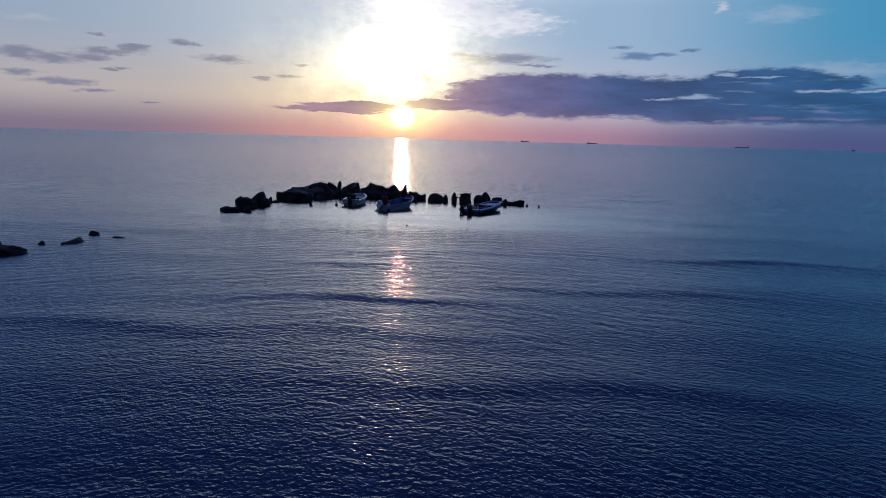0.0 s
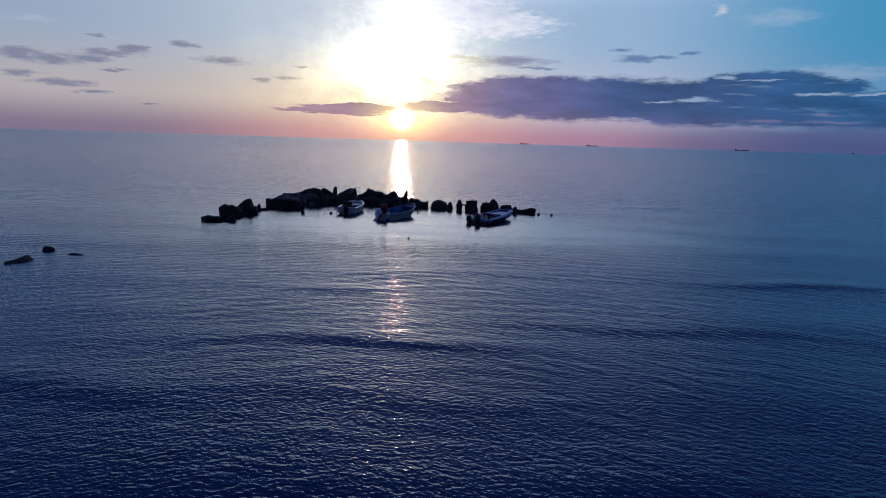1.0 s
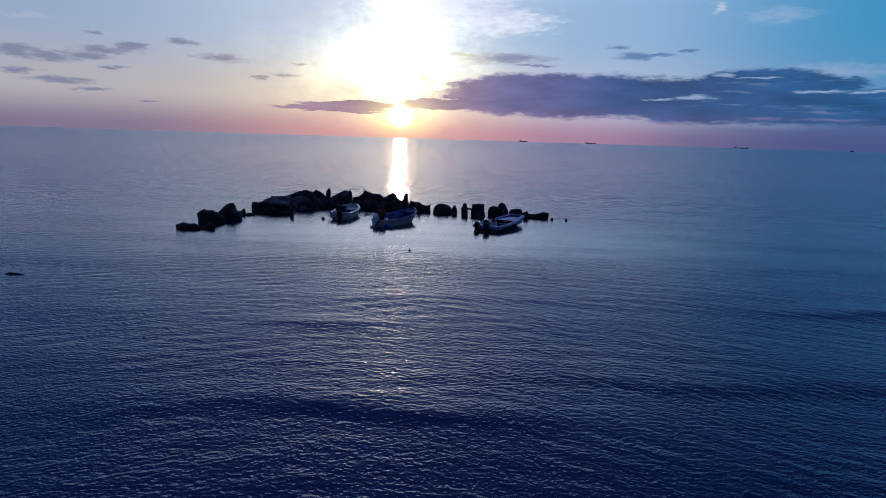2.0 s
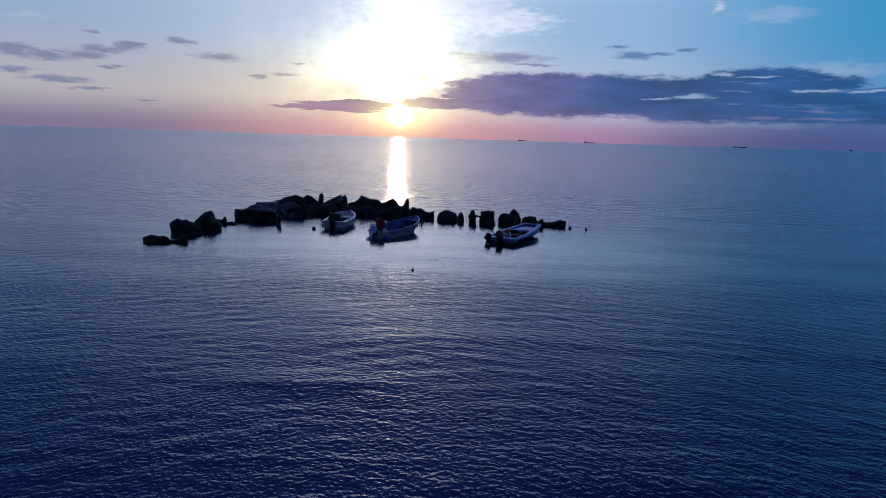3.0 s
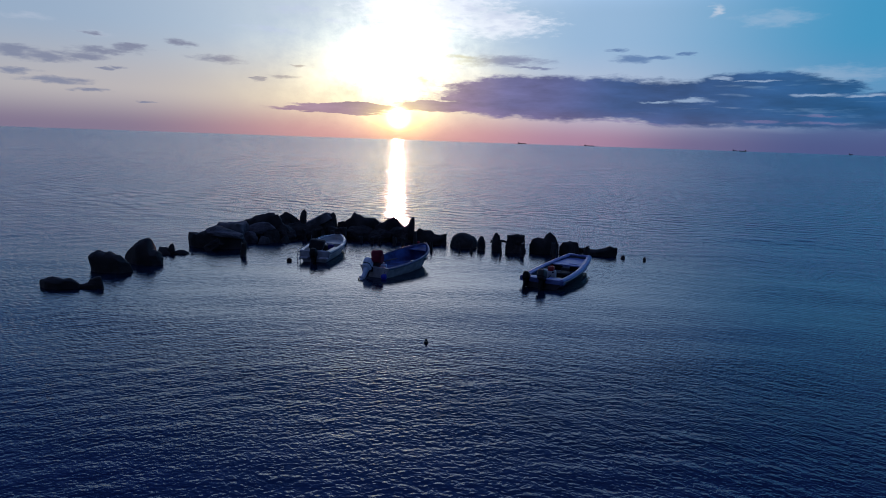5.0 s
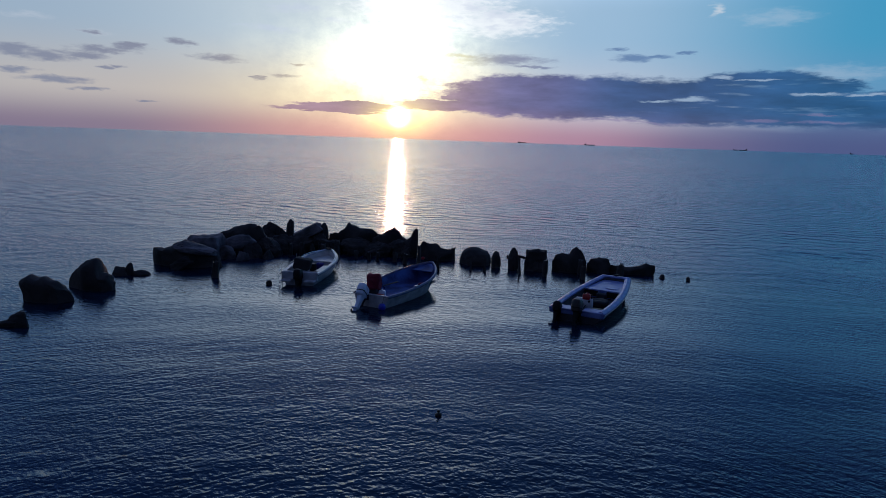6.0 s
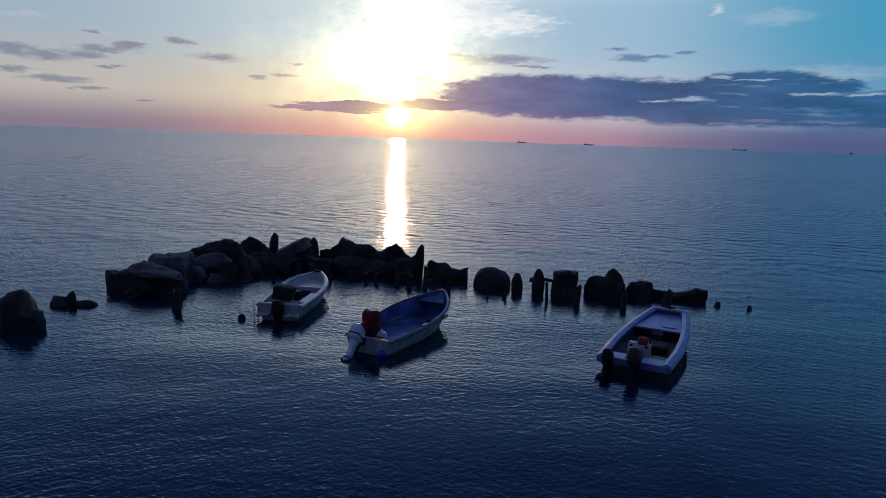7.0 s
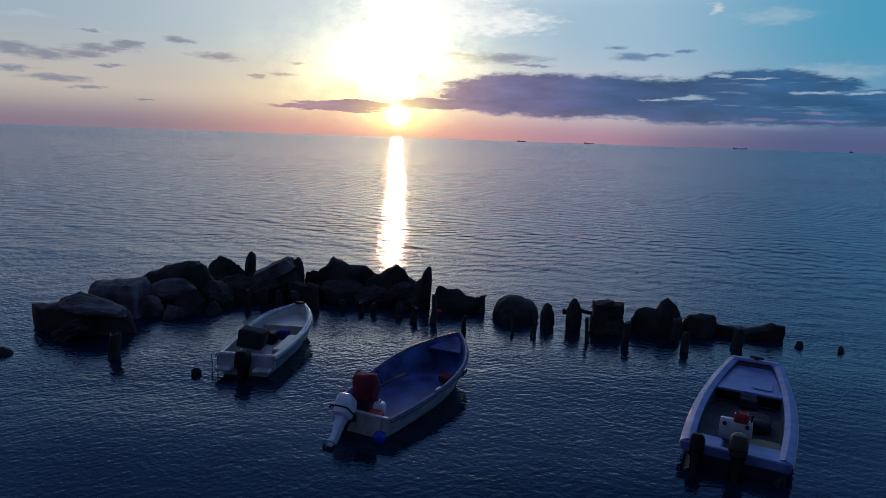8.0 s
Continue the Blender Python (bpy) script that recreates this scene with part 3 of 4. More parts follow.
def crag(label, x, y, w, d, ridge, seed=0, rz=0.0, sink=0.4, lean=0.0, rough=1.0, mat=None, group="breakwater stones", square=0.85):
    """A rock w wide and d deep whose ridge rises through (share of the width, height) pairs."""
    def height(u):
        for (a, ha), (b, hb) in zip(ridge, ridge[1:]):
            if u <= b:
                k = (u - a) / (b - a)
                return ha + (hb - ha) * (0.4 * k + 0.6 * k * k * (3 - 2 * k))
        return ridge[-1][1]

    rng = random.Random(seed * 11 + 5)
    off = Vector((seed * 2.3, seed * 5.1, seed * 0.9))
    across, round_it = 52, 44
    rings = []
    for i in range(across + 1):
        u = 0.5 - 0.5 * math.cos(math.pi * i / across)
        end = (1 - abs(2 * u - 1) ** 4) ** 0.5
        shut = 0.22 + 0.78 * end if 0 < i < across else 0.10
        h = height(u) * (1.0 if 0 < i < across else 0.45)
        ring = []
        for j in range(round_it):
            a = 2 * math.pi * j / round_it
            c, sn = math.cos(a), math.sin(a)
            yy = d / 2 * shut * math.copysign(abs(c) ** square, c) * (1.0 - 0.45 * max(sn, 0.0))
            zz = (h if sn > 0 else sink) * math.copysign(abs(sn) ** square, sn)
            ring.append(Vector(((u - 0.5) * w, yy, zz)))
        rings.append(ring)
    # flat broken faces, then pits and ledges
    for _ in range(13):
        n = Vector((rng.gauss(0, 0.38), rng.choice((-1, -1, 1)) * rng.uniform(0.5, 1.0), rng.uniform(-0.3, 0.14))).normalized()
        limit = max(q.dot(n) for ring in rings for q in ring) * rng.uniform(0.60, 0.88)
        for ring in rings:
            for q in ring:
                over = q.dot(n) - limit
                if over > 0:
                    q -= n * (0.92 * over)
    left, right = min(q.x for ring in rings for q in ring), max(q.x for ring in rings for q in ring)
    for ring in rings:
        for q in ring:
            q.x = (q.x - left) / (right - left) * w - w / 2
            ledge = abs(noise.noise(Vector((q.x * 1.3, q.y * 1.3, q.z * 4.2)) + off))
            swell = 0.10 * noise.noise(q * 1.3 + off) + 0.06 * noise.fractal(q * 3.2 + off, 0.8, 2.1, 5) - 0.05 * max(0.0, 0.16 - ledge) / 0.16
            away = Vector((0.3 * q.x / w, q.y / d, 0.35 * q.z)).normalized()
            q += away * (rough * swell)
            q.x += lean * max(q.z, 0.0)
    ob = link_mesh("boulder", loft(rings), mat or STONE, m=pose(x, y, 0, 0, 0, rz), sharp=42)
    return tagged(ob, label, "rock", group)


PILE = "dark weathered breakwater boulder heaped at the waterline"
# the western heap, from its seaward end
crag("long low dark boulder with a beaked end", -13.1, 15.1, 3.1, 1.9, [(0, 0.40), (0.03, 0.60), (0.09, 0.72), (0.22, 0.70), (0.33, 0.82), (0.46, 1.02), (0.56, 1.12), (0.73, 0.98), (0.95, 0.66), (1, 0.3)], 81, 3, lean=-0.20, rough=0.75)
stone("pale-backed slab lying along a dark boulder", -12.6, 14.85, 1.9, 0.75, 0.16, "boulder", 71, 4, z=0.84, sink=0.34, tilt=-11, rough=0.9, mat=PALE)
stone("slanting rock slab leaning at the waterline", -13.0, 14.3, 1.0, 0.5, 0.15, "slab", 72, 4, z=0.28, sink=0.3, tilt=28)
stone("flat-topped dark block of the breakwater", -13.0, 16.9, 1.75, 1.3, 1.10, "slab", 4, 6, rough=0.7, mat=PALE)
crag("large whale-backed boulder of the heap", -11.95, 18.5, 2.6, 1.8, [(0, 0.55), (0.06, 0.80), (0.20, 1.05), (0.45, 1.30), (0.72, 1.45), (0.86, 1.38), (1, 0.8)], 5, 2)
stone("long pale-streaked boulder lying on the heap", -11.75, 17.7, 1.75, 0.85, 0.42, "dome", 7, 8, z=0.60, sink=0.35, tilt=9, rough=0.6, mat=PALE)
stone("upright dark slab leaning on the heap", -11.15, 18.8, 0.72, 0.8, 1.48, "slab", 6, 10, lean=(-0.22, 0), tilt=6, rough=0.7, mat=PALE)
stone("pale lump of rock wedged below a long boulder", -12.2, 17.1, 1.2, 0.8, 0.60, "dome", 9, 10, tilt=8, rough=0.7, mat=PALE)
stone("small pale rock at the foot of the heap", -11.25, 16.8, 0.62, 0.5, 0.44, "boulder", 76, 24, fine=4, mat=PALE)
stone(PILE, -11.0, 17.6, 1.1, 0.9, 0.72, "boulder", 8, 30)
stone("small angular dark rock among the boulders", -10.3, 17.5, 0.7, 0.6, 0.42, "boulder", 77, 50, fine=4)
stone(PILE, -10.55, 18.5, 1.3, 1.1, 0.85, "dome", 10, 10)
stone("rounded dark boulder beside a stone finger", -10.85, 20.2, 1.5, 1.2, 1.38, "dome", 91, 0)
stone("thick flat-topped stone finger on the breakwater", -10.25, 20.6, 0.48, 0.45, 1.50, "finger", 12, 10, lean=(0.10, 0), name="standing_stone")
stone(PILE, -10.1, 19.5, 1.7, 1.2, 0.92, "dome", 13, 20, tilt=6)
stone("broad planar slab slanting across the breakwater", -9.12, 19.95, 1.75, 1.0, 0.20, "slab", 14, 6, z=0.98, tilt=27, sink=0.30, rough=0.5, mat=PALE)
stone(PILE, -9.2, 19.6, 1.6, 1.1, 0.85, "boulder", 17, 15)
stone("blunt dark rock behind a slanting slab", -8.42, 20.3, 0.60, 0.9, 1.45, "boulder", 15, 8, lean=(0.06, 0))
stone(PILE, -8.5, 19.9, 1.2, 1.0, 1.05, "boulder", 16, 60)
stone(PILE, -7.85, 19.6, 1.2, 0.9, 0.75, "boulder", 18, 15)
stone("sloping dark rock of the breakwater", -5.55, 20.3, 1.2, 1.2, 0.98, "boulder", 73, 12)
stone(PILE, -6.6, 19.8, 1.8, 1.1, 0.80, "dome", 21, 10)
stone(PILE, -5.5, 19.6, 1.5, 1.0, 0.68, "boulder", 22, 5)
stone(PILE, -4.4, 19.7, 1.1, 1.0, 0.86, "boulder", 24, 50)
crag("hook-shaped dark rock leaning over the water", -3.98, 19.6, 0.80, 0.75, [(0, 0.62), (0.28, 0.84), (0.52, 1.0), (0.64, 1.28), (0.80, 1.42), (0.92, 1.36), (1, 1.0)], 25, 0, rough=0.3, lean=0.06)
stone(PILE, -4.05, 19.4, 0.9, 0.8, 0.72, "boulder", 26, 20)
crag("peaked dark rock with a broad flat shoulder", -6.8, 20.4, 2.8, 1.5, [(0, 0.72), (0.03, 0.88), (0.20, 0.94), (0.32, 1.16), (0.41, 1.48), (0.50, 1.34), (0.62, 1.20), (0.85, 1.17), (1, 0.8)], 19, 0, rough=0.8)
crag("peaked dark rock seen against the sun path", -4.85, 20.1, 2.0, 1.4, [(0, 0.8), (0.25, 1.0), (0.41, 1.2), (0.53, 1.40), (0.60, 1.28), (0.76, 0.92), (1, 0.6)], 93, 0, rough=0.8)
# the broken row to the east
crag("saddle-shaped dark rock with a horned end", -2.56, 19.2, 1.8, 0.95, [(0, 0.70), (0.05, 0.84), (0.14, 0.87), (0.27, 0.74), (0.42, 0.78), (0.58, 0.54), (0.75, 0.50), (0.88, 0.60), (1, 0.52)], 27, 0, rough=0.55)
crag("boot-shaped dark boulder in the broken row", 3.55, 17.7, 1.55, 1.05, [(0, 0.45), (0.12, 0.74), (0.30, 0.83), (0.48, 0.80), (0.56, 1.02), (0.68, 1.13), (0.85, 0.97), (1, 0.5)], 34, 0, rough=0.45)
crag("domed dark boulder in the broken row", 4.92, 17.8, 1.1, 1.1, [(0, 0.4), (0.15, 0.62), (0.5, 0.70), (0.85, 0.62), (1, 0.35)], 36, 0, rough=0.45)
crag("long low dark stone with an upturned end", 6.33, 17.7, 2.1, 0.85, [(0, 0.36), (0.2, 0.34), (0.45, 0.31), (0.65, 0.40), (0.78, 0.52), (0.86, 0.44), (1, 0.42)], 37, -4, rough=0.4)
stone("large half-round dark boulder standing alone", -0.72, 18.6, 1.5, 1.4, 0.78, "round", 30, 0, rough=0.5)
stone("small upright oval dark stone", 0.24, 17.9, 0.46, 0.5, 0.75, "round", 31, 0, name="standing_stone")
stone("pointed upright dark stone", 1.02, 17.7, 0.50, 0.5, 0.98, "round", 32, 0, name="standing_stone")
stone("square dark block with a flat top", 2.05, 17.75, 1.15, 1.0, 0.98, "slab", 33, -4)
stone("small dark rock breaking the surface", 7.55, 17.0, 0.26, 0.26, 0.17, "boulder", 39, fine=3, sink=0.2)
stone("small dark rock breaking the surface", 8.60, 16.65, 0.22, 0.24, 0.16, "boulder", 40, fine=3, sink=0.2)
stone("small dark rock between boats and breakwater", -8.58, 12.25, 0.24, 0.24, 0.18, "boulder", 41, fine=3, sink=0.2)
# the scattered stones in front of the heap
stone("low dark rock with a small raised head", -14.65, 12.8, 0.80, 0.7, 0.34, "dome", 42, 0, rough=0.6)
stone("rounded head of a low dark rock", -14.40, 12.8, 0.34, 0.4, 0.50, "round", 43, 0, fine=4, rough=0.5, lean=(0.12, 0))
stone("flat dark rock just awash", -14.0, 12.9, 0.85, 0.6, 0.20, "dome", 44, 12, rough=0.6, tilt=8)
crag("tall dark boulder with a blunt upright head", -14.42, 10.2, 1.85, 1.4, [(0, 0.3), (0.12, 0.52), (0.30, 0.74), (0.36, 0.94), (0.45, 1.06), (0.66, 1.16), (0.70, 1.08), (0.75, 0.64), (0.88, 0.58), (1, 0.32)], 45, 0, rough=0.55)
crag("broad angular dark boulder in shallow water", -14.95, 8.25, 1.95, 1.3, [(0, 0.45), (0.1, 0.60), (0.35, 0.86), (0.45, 0.78), (0.6, 0.84), (0.78, 0.72), (1, 0.35)], 87, -6, rough=0.6)
crag("low lumpy dark rock at the surface", -15.0, 5.2, 1.5, 0.9, [(0, 0.12), (0.2, 0.30), (0.45, 0.42), (0.6, 0.36), (0.8, 0.40), (1, 0.2)], 56, 0, rough=0.4)
crag("low dark rock bar just awash", -14.1, 5.4, 1.0, 0.35, [(0, 0.12), (0.5, 0.16), (1, 0.14)], 50, -3, rough=0.3)
crag("small block of dark rock at the surface", -13.78, 5.45, 0.66, 0.5, [(0, 0.2), (0.3, 0.34), (0.65, 0.44), (0.85, 0.42), (1, 0.25)], 89, 0, rough=0.4)
# the far western reef
REEF = "reef stones"
stone("low domed dark rock of the outer reef", -18.0, -13.9, 1.35, 1.2, 0.42, "dome", 51, 10, group=REEF)
stone("pointed dark rock of the outer reef", -18.75, -13.6, 0.6, 0.6, 0.62, "peak", 57, 0, group=REEF)
stone("small dark rock of the outer reef", -18.2, -11.4, 0.42, 0.4, 0.20, "boulder", 52, 0, fine=3, group=REEF)
stone("long low dark rock of the outer reef", -17.1, -10.5, 0.75, 1.7, 0.24, "boulder", 53, -10, group=REEF)
stone("slanting dark rock of the outer reef", -17.75, -7.6, 0.62, 0.5, 0.24, "boulder", 54, 0, tilt=8, group=REEF)
stone("flat dark rock just awash on the reef", -16.0, -8.4, 1.7, 0.4, 0.08, "dome", 55, 0, group=REEF)


# ---- old pier posts ----
def pier_post(label, x, y, high, thick, seed, lean=(0.0, 0.0), taper=0.85):
    rng = random.Random(seed)
    rings = []
    for k in range(9):
        t = k / 8
        z = -0.5 + t * (high + 0.5)
        r = thick / 2 * (1 + (taper - 1) * t)
        cx, cy = lean[0] * z + 0.05 * math.sin(4 * t + seed) * t, lean[1] * z + 0.03 * math.sin(3 * t + 2 * seed)
        rings.append([Vector((cx + r * (1 + 0.42 * noise.noise(Vector((math.cos(a) * 1.5, math.sin(a) * 1.5 + seed, z * 4)))) * math.cos(a),
                              cy + r * (1 + 0.42 * noise.noise(Vector((math.cos(a) * 1.5 + 9, math.sin(a) * 1.5 + seed, z * 4)))) * math.sin(a),
                              z + (rng.uniform(-0.10, 0.05) if k == 8 else 0))) for a in [2 * math.pi * j / 14 for j in range(14)]])
    ob = link_mesh("pier_post", loft(rings), WOOD, m=pose(x, y, 0, 0, 0, rng.uniform(0, 360)))
    return tagged(ob, label, "post", "old pier posts")


STUMP = "worn dark timber stump of an old pier"
pier_post("thick worn timber post standing in shallow water", -11.0, 13.0, 0.66, 0.29, 1, taper=0.92)
for n, (x, y, high, thick) in enumerate([(-9.5, 18.4, 0.62, 0.24), (-8.95, 18.55, 0.66, 0.28), (-8.45, 18.45, 0.62, 0.26), (-7.9, 18.4, 0.66, 0.26),
                                         (-7.3, 18.7, 0.82, 0.27), (-6.35, 18.6, 0.34, 0.20), (-5.75, 18.4, 0.40, 0.20), (-5.3, 18.3, 0.42, 0.20),
                                         (-4.5, 18.2, 0.46, 0.24), (-3.92, 17.75, 0.50, 0.22)]):
    pier_post(STUMP, x, y, high, thick, 10 + n, lean=(0.03 * math.sin(n * 2.1), 0))
pier_post("slim leaning timber post of an old pier", -3.36, 17.7, 0.86, 0.22, 30, lean=(0.08, 0), taper=0.7)
pier_post("slim timber post of an old pier", -2.32, 16.6, 0.62, 0.15, 31)
pier_post("thin forked timber post of an old pier", -0.90, 16.9, 0.52, 0.12, 32, lean=(-0.12, 0), taper=0.6)
pier_post("thin bent timber post of an old pier", -0.24, 16.65, 0.44, 0.12, 33, lean=(0.10, 0), taper=0.7)
pier_post("thin bent timber post of an old pier", -0.36, 16.75, 0.22, 0.09, 34)
pier_post("slim timber post of an old pier", 1.22, 16.4, 0.72, 0.14, 35, lean=(-0.04, 0), taper=0.7)
pier_post("squared timber post of an old pier", 2.34, 16.25, 0.70, 0.23, 36)
pier_post(STUMP, 3.95, 17.1, 0.66, 0.24, 37)
pier_post("flat-topped timber post of an old pier", 3.90, 15.95, 0.58, 0.22, 38, taper=0.95)
pier_post("thick notched timber post of an old pier", 5.55, 16.5, 0.62, 0.34, 39, taper=0.8)


def driftwood(label, a, b, r, seed):
    a, b = Vector(a), Vector(b)
    pts = [a.lerp(b, k / 7) + Vector((0, 0, 0.04 * math.sin(k * 1.7 + seed))) for k in range(8)]
    ob = link_mesh("driftwood", tube(pts, [r * (1 - 0.06 * k) for k in range(8)], 9), WOOD)
    tagged(ob, label, "driftwood", "driftwood")


driftwood("dark driftwood log caught behind upright stones", (0.72, 18.1, 0.42), (1.75, 18.05, 0.50), 0.09, 1)
driftwood("short dark branch on the end of a rock", (-2.0, 19.05, 0.52), (-1.66, 19.1, 0.60), 0.035, 2)


# ---- boats ----
def hull(L, beam, stern, bow, sheer, keel=-0.16, widest=0.42, rake=0.5, side=0.05, point=2.2, floor=0.05, inner=0.10, lift=0.06, n=26, full=0.42):
    """Sections of an open boat: y ahead from the transom, x to starboard. Returns the outer skin, the cap, the lining and the half width."""
    def half(u):
        if u < widest:
            k = u / widest
            return beam / 2 * (stern + (1 - stern) * math.sin(k * math.pi / 2))
        k = (u - widest) / (1 - widest)
        return beam / 2 * (bow + (1 - bow) * (1 - k ** point))

    def top(u):
        return sheer[0] + (sheer[1] - sheer[0]) * u ** 1.8

    def back(u, v):
        return L * u - rake * (1 - v) * u ** 5

    us = [1 - (1 - k / (n - 1)) ** 1.35 for k in range(n)]
    vs = [k / 7 for k in range(8)]
    outer, caps, lining = [], [], []
    for u in us:
        hb, zt = half(u), top(u)
        zk = keel + (zt - keel) * 0.25 * max(0, (u - 0.6) / 0.4) ** 2
        right = [Vector((hb * min(1.0, (v ** full) * (0.9 + 0.1 * v)) if v else 0.0, back(u, v), zk + (zt - zk) * v)) for v in vs]
        outer.append([Vector((-p.x, p.y, p.z)) for p in right[:0:-1]] + right)
        ins = max(hb - inner, 0.012)
        yi = min(max(back(u, 1.0), 0.07), L - inner * 0.9)
        caps.append((Vector((hb + side, back(u, 1.0) + (side if u == 1 else 0), zt - 0.045)), Vector((hb + side, back(u, 1.0) + (side if u == 1 else 0), zt)),
                     Vector((hb + side * 0.3, back(u, 1.0), zt + 0.025)), Vector(((hb + ins) / 2, (back(u, 1.0) + yi) / 2, zt + 0.025 + 0.16 * (hb - ins))), Vector((ins, yi, zt + 0.02)), Vector((ins, yi, zt - 0.05))))
        fl = max(floor + lift * max(0, (u - 0.65) / 0.35), zk + 0.04)

        def wide(z):
            v = min(1.0, max(0.02, (z - zk) / (zt - zk)))
            return hb * min(1.0, (v ** full) * (0.9 + 0.1 * v))
        fw = max(min(ins - 0.02, wide(fl) - 0.035), 0.01)
        hw = max(min(ins - 0.01, wide(fl + (zt - fl) * 0.5) - 0.03), 0.011)
        def ahead(z):
            v = min(1.0, max(0.0, (z - zk) / (zt - zk)))
            return min(max(back(u, v) - 0.04 * u, 0.07), L - inner * 0.9)
        zm = fl + (zt - fl) * 0.5
        prof = [Vector((ins, yi, zt - 0.03)), Vector((hw, ahead(zm), zm)), Vector((fw, ahead(fl + 0.03), fl + 0.03)), Vector((fw * 0.93, ahead(fl), fl))]
        lining.append(prof + [Vector((-p.x, p.y, p.z)) for p in prof[::-1]])
    skin = loft(outer, cap=False, closed=False)
    skin.verts.ensure_lookup_table()
    m = len(outer[0])
    skin.faces.new([skin.verts[k] for k in range(m)])
    skin.faces.new([skin.verts[(n - 1) * m + k] for k in range(m)][::-1])
    sides = []
    for s in (1, -1):
        sides.append(loft([[Vector((s * p.x, p.y, p.z)) for p in c] for c in caps], cap=True))
    inside = loft(lining, cap=False, closed=False)
    inside.verts.ensure_lookup_table()
    m = len(lining[0])
    inside.faces.new([inside.verts[k] for k in range(m)])
    inside.faces.new([inside.verts[(n - 1) * m + k] for k in range(m)][::-1])
    return skin, sides, inside, half, top


def boat(label, x, y, heading, rise=0.0, roll=0.0):
    return tagged(new("motor_boat"), label, "boat", "moored boats"), pose(x, y, rise, 0, roll, -heading)


def outboard(boat_ob, x, y, z, tilt, cowl, leg, size=1.0, turn=0.0, label=""):
    """An outboard on the transom: the leg is the part, with cowling, clamp and propeller under it."""
    s = size
    m = pose(x, y, z, 0, 0, turn) @ pose(0, 0, 0, -tilt, 0, 0)
    body = merge(loft([rounded(0.19 * s, 0.26 * s, 0.02 * s, cy=-0.17 * s), rounded(0.145 * s, 0.21 * s, -0.12 * s, cy=-0.18 * s), rounded(0.115 * s, 0.19 * s, -0.32 * s, cy=-0.18 * s), rounded(0.11 * s, 0.22 * s, -0.50 * s, cy=-0.19 * s), rounded(0.075 * s, 0.19 * s, -0.62 * s, cy=-0.18 * s), rounded(0.05 * s, 0.15 * s, -0.80 * s, cy=-0.16 * s), rounded(0.02 * s, 0.09 * s, -0.92 * s, cy=-0.17 * s)]),
                 slab_box(0.20 * s, 0.34 * s, 0.02 * s, 0.008, 0, -0.22 * s, -0.50 * s),
                 tube([(0, -0.02 * s, -0.70 * s), (0, -0.10 * s, -0.70 * s), (0, -0.28 * s, -0.70 * s), (0, -0.36 * s, -0.70 * s)], [0.02 * s, 0.055 * s, 0.06 * s, 0.03 * s], 12))
    engine = part("outboard_motor", body, leg, boat_ob, label, m)
    rings = []
    for zz, w, d, c in ((0.02, 0.22, 0.34, -0.17), (0.06, 0.28, 0.44, -0.18), (0.20, 0.31, 0.50, -0.19), (0.34, 0.30, 0.50, -0.20), (0.42, 0.26, 0.44, -0.20), (0.46, 0.18, 0.32, -0.19), (0.475, 0.08, 0.16, -0.19)):
        rings.append(rounded(w * s, d * s, zz * s, 0.6, 6, 0, c * s))
    part("cowling", loft(rings), cowl, engine, "")
    part("cowling_seam", loft([rounded(0.318 * s, 0.49 * s, 0.145 * s, 0.6, 6, 0, -0.19 * s), rounded(0.322 * s, 0.494 * s, 0.16 * s, 0.6, 6, 0, -0.19 * s), rounded(0.318 * s, 0.49 * s, 0.175 * s, 0.6, 6, 0, -0.19 * s)]), BLACK, engine, "dark rubber cowling seam")
    clampbm = merge(slab_box(0.05 * s, 0.07 * s, 0.34 * s, 0.01, 0.09 * s, -0.04 * s, -0.28 * s), slab_box(0.05 * s, 0.07 * s, 0.34 * s, 0.01, -0.09 * s, -0.04 * s, -0.28 * s), slab_box(0.26 * s, 0.10 * s, 0.06 * s, 0.01, 0, -0.03 * s, 0.0))
    part("clamp_bracket", clampbm, BLACK, engine, "dark clamp bracket")
    prop = tube([(0, -0.34 * s, -0.70 * s), (0, -0.44 * s, -0.70 * s)], [0.045 * s, 0.02 * s], 10)
    for k in range(3):
        a = 2 * math.pi * k / 3
        rings = []
        for q in range(5):
            rr = (0.03 + 0.028 * q) * s
            wd = (0.03 + 0.03 * math.sin(math.pi * (q + 0.6) / 5)) * s
            tw = radians(55 - 7 * q)
            cx, cz = rr * math.cos(a), rr * math.sin(a)
            tx, tz = -math.sin(a), math.cos(a)
            rings.append([Vector((cx + tx * wd * math.cos(tw) * e1 + 0.004 * e2, -0.38 * s + wd * math.sin(tw) * e1 + 0.005 * e2, -0.70 * s + cz + tz * wd * math.cos(tw) * e1)) for e1, e2 in ((-1, 0), (0, 1), (1, 0), (0, -1))])
        prop = merge(prop, loft(rings))
    part("propeller", prop, BLACK, engine, "black propeller")
    return engine


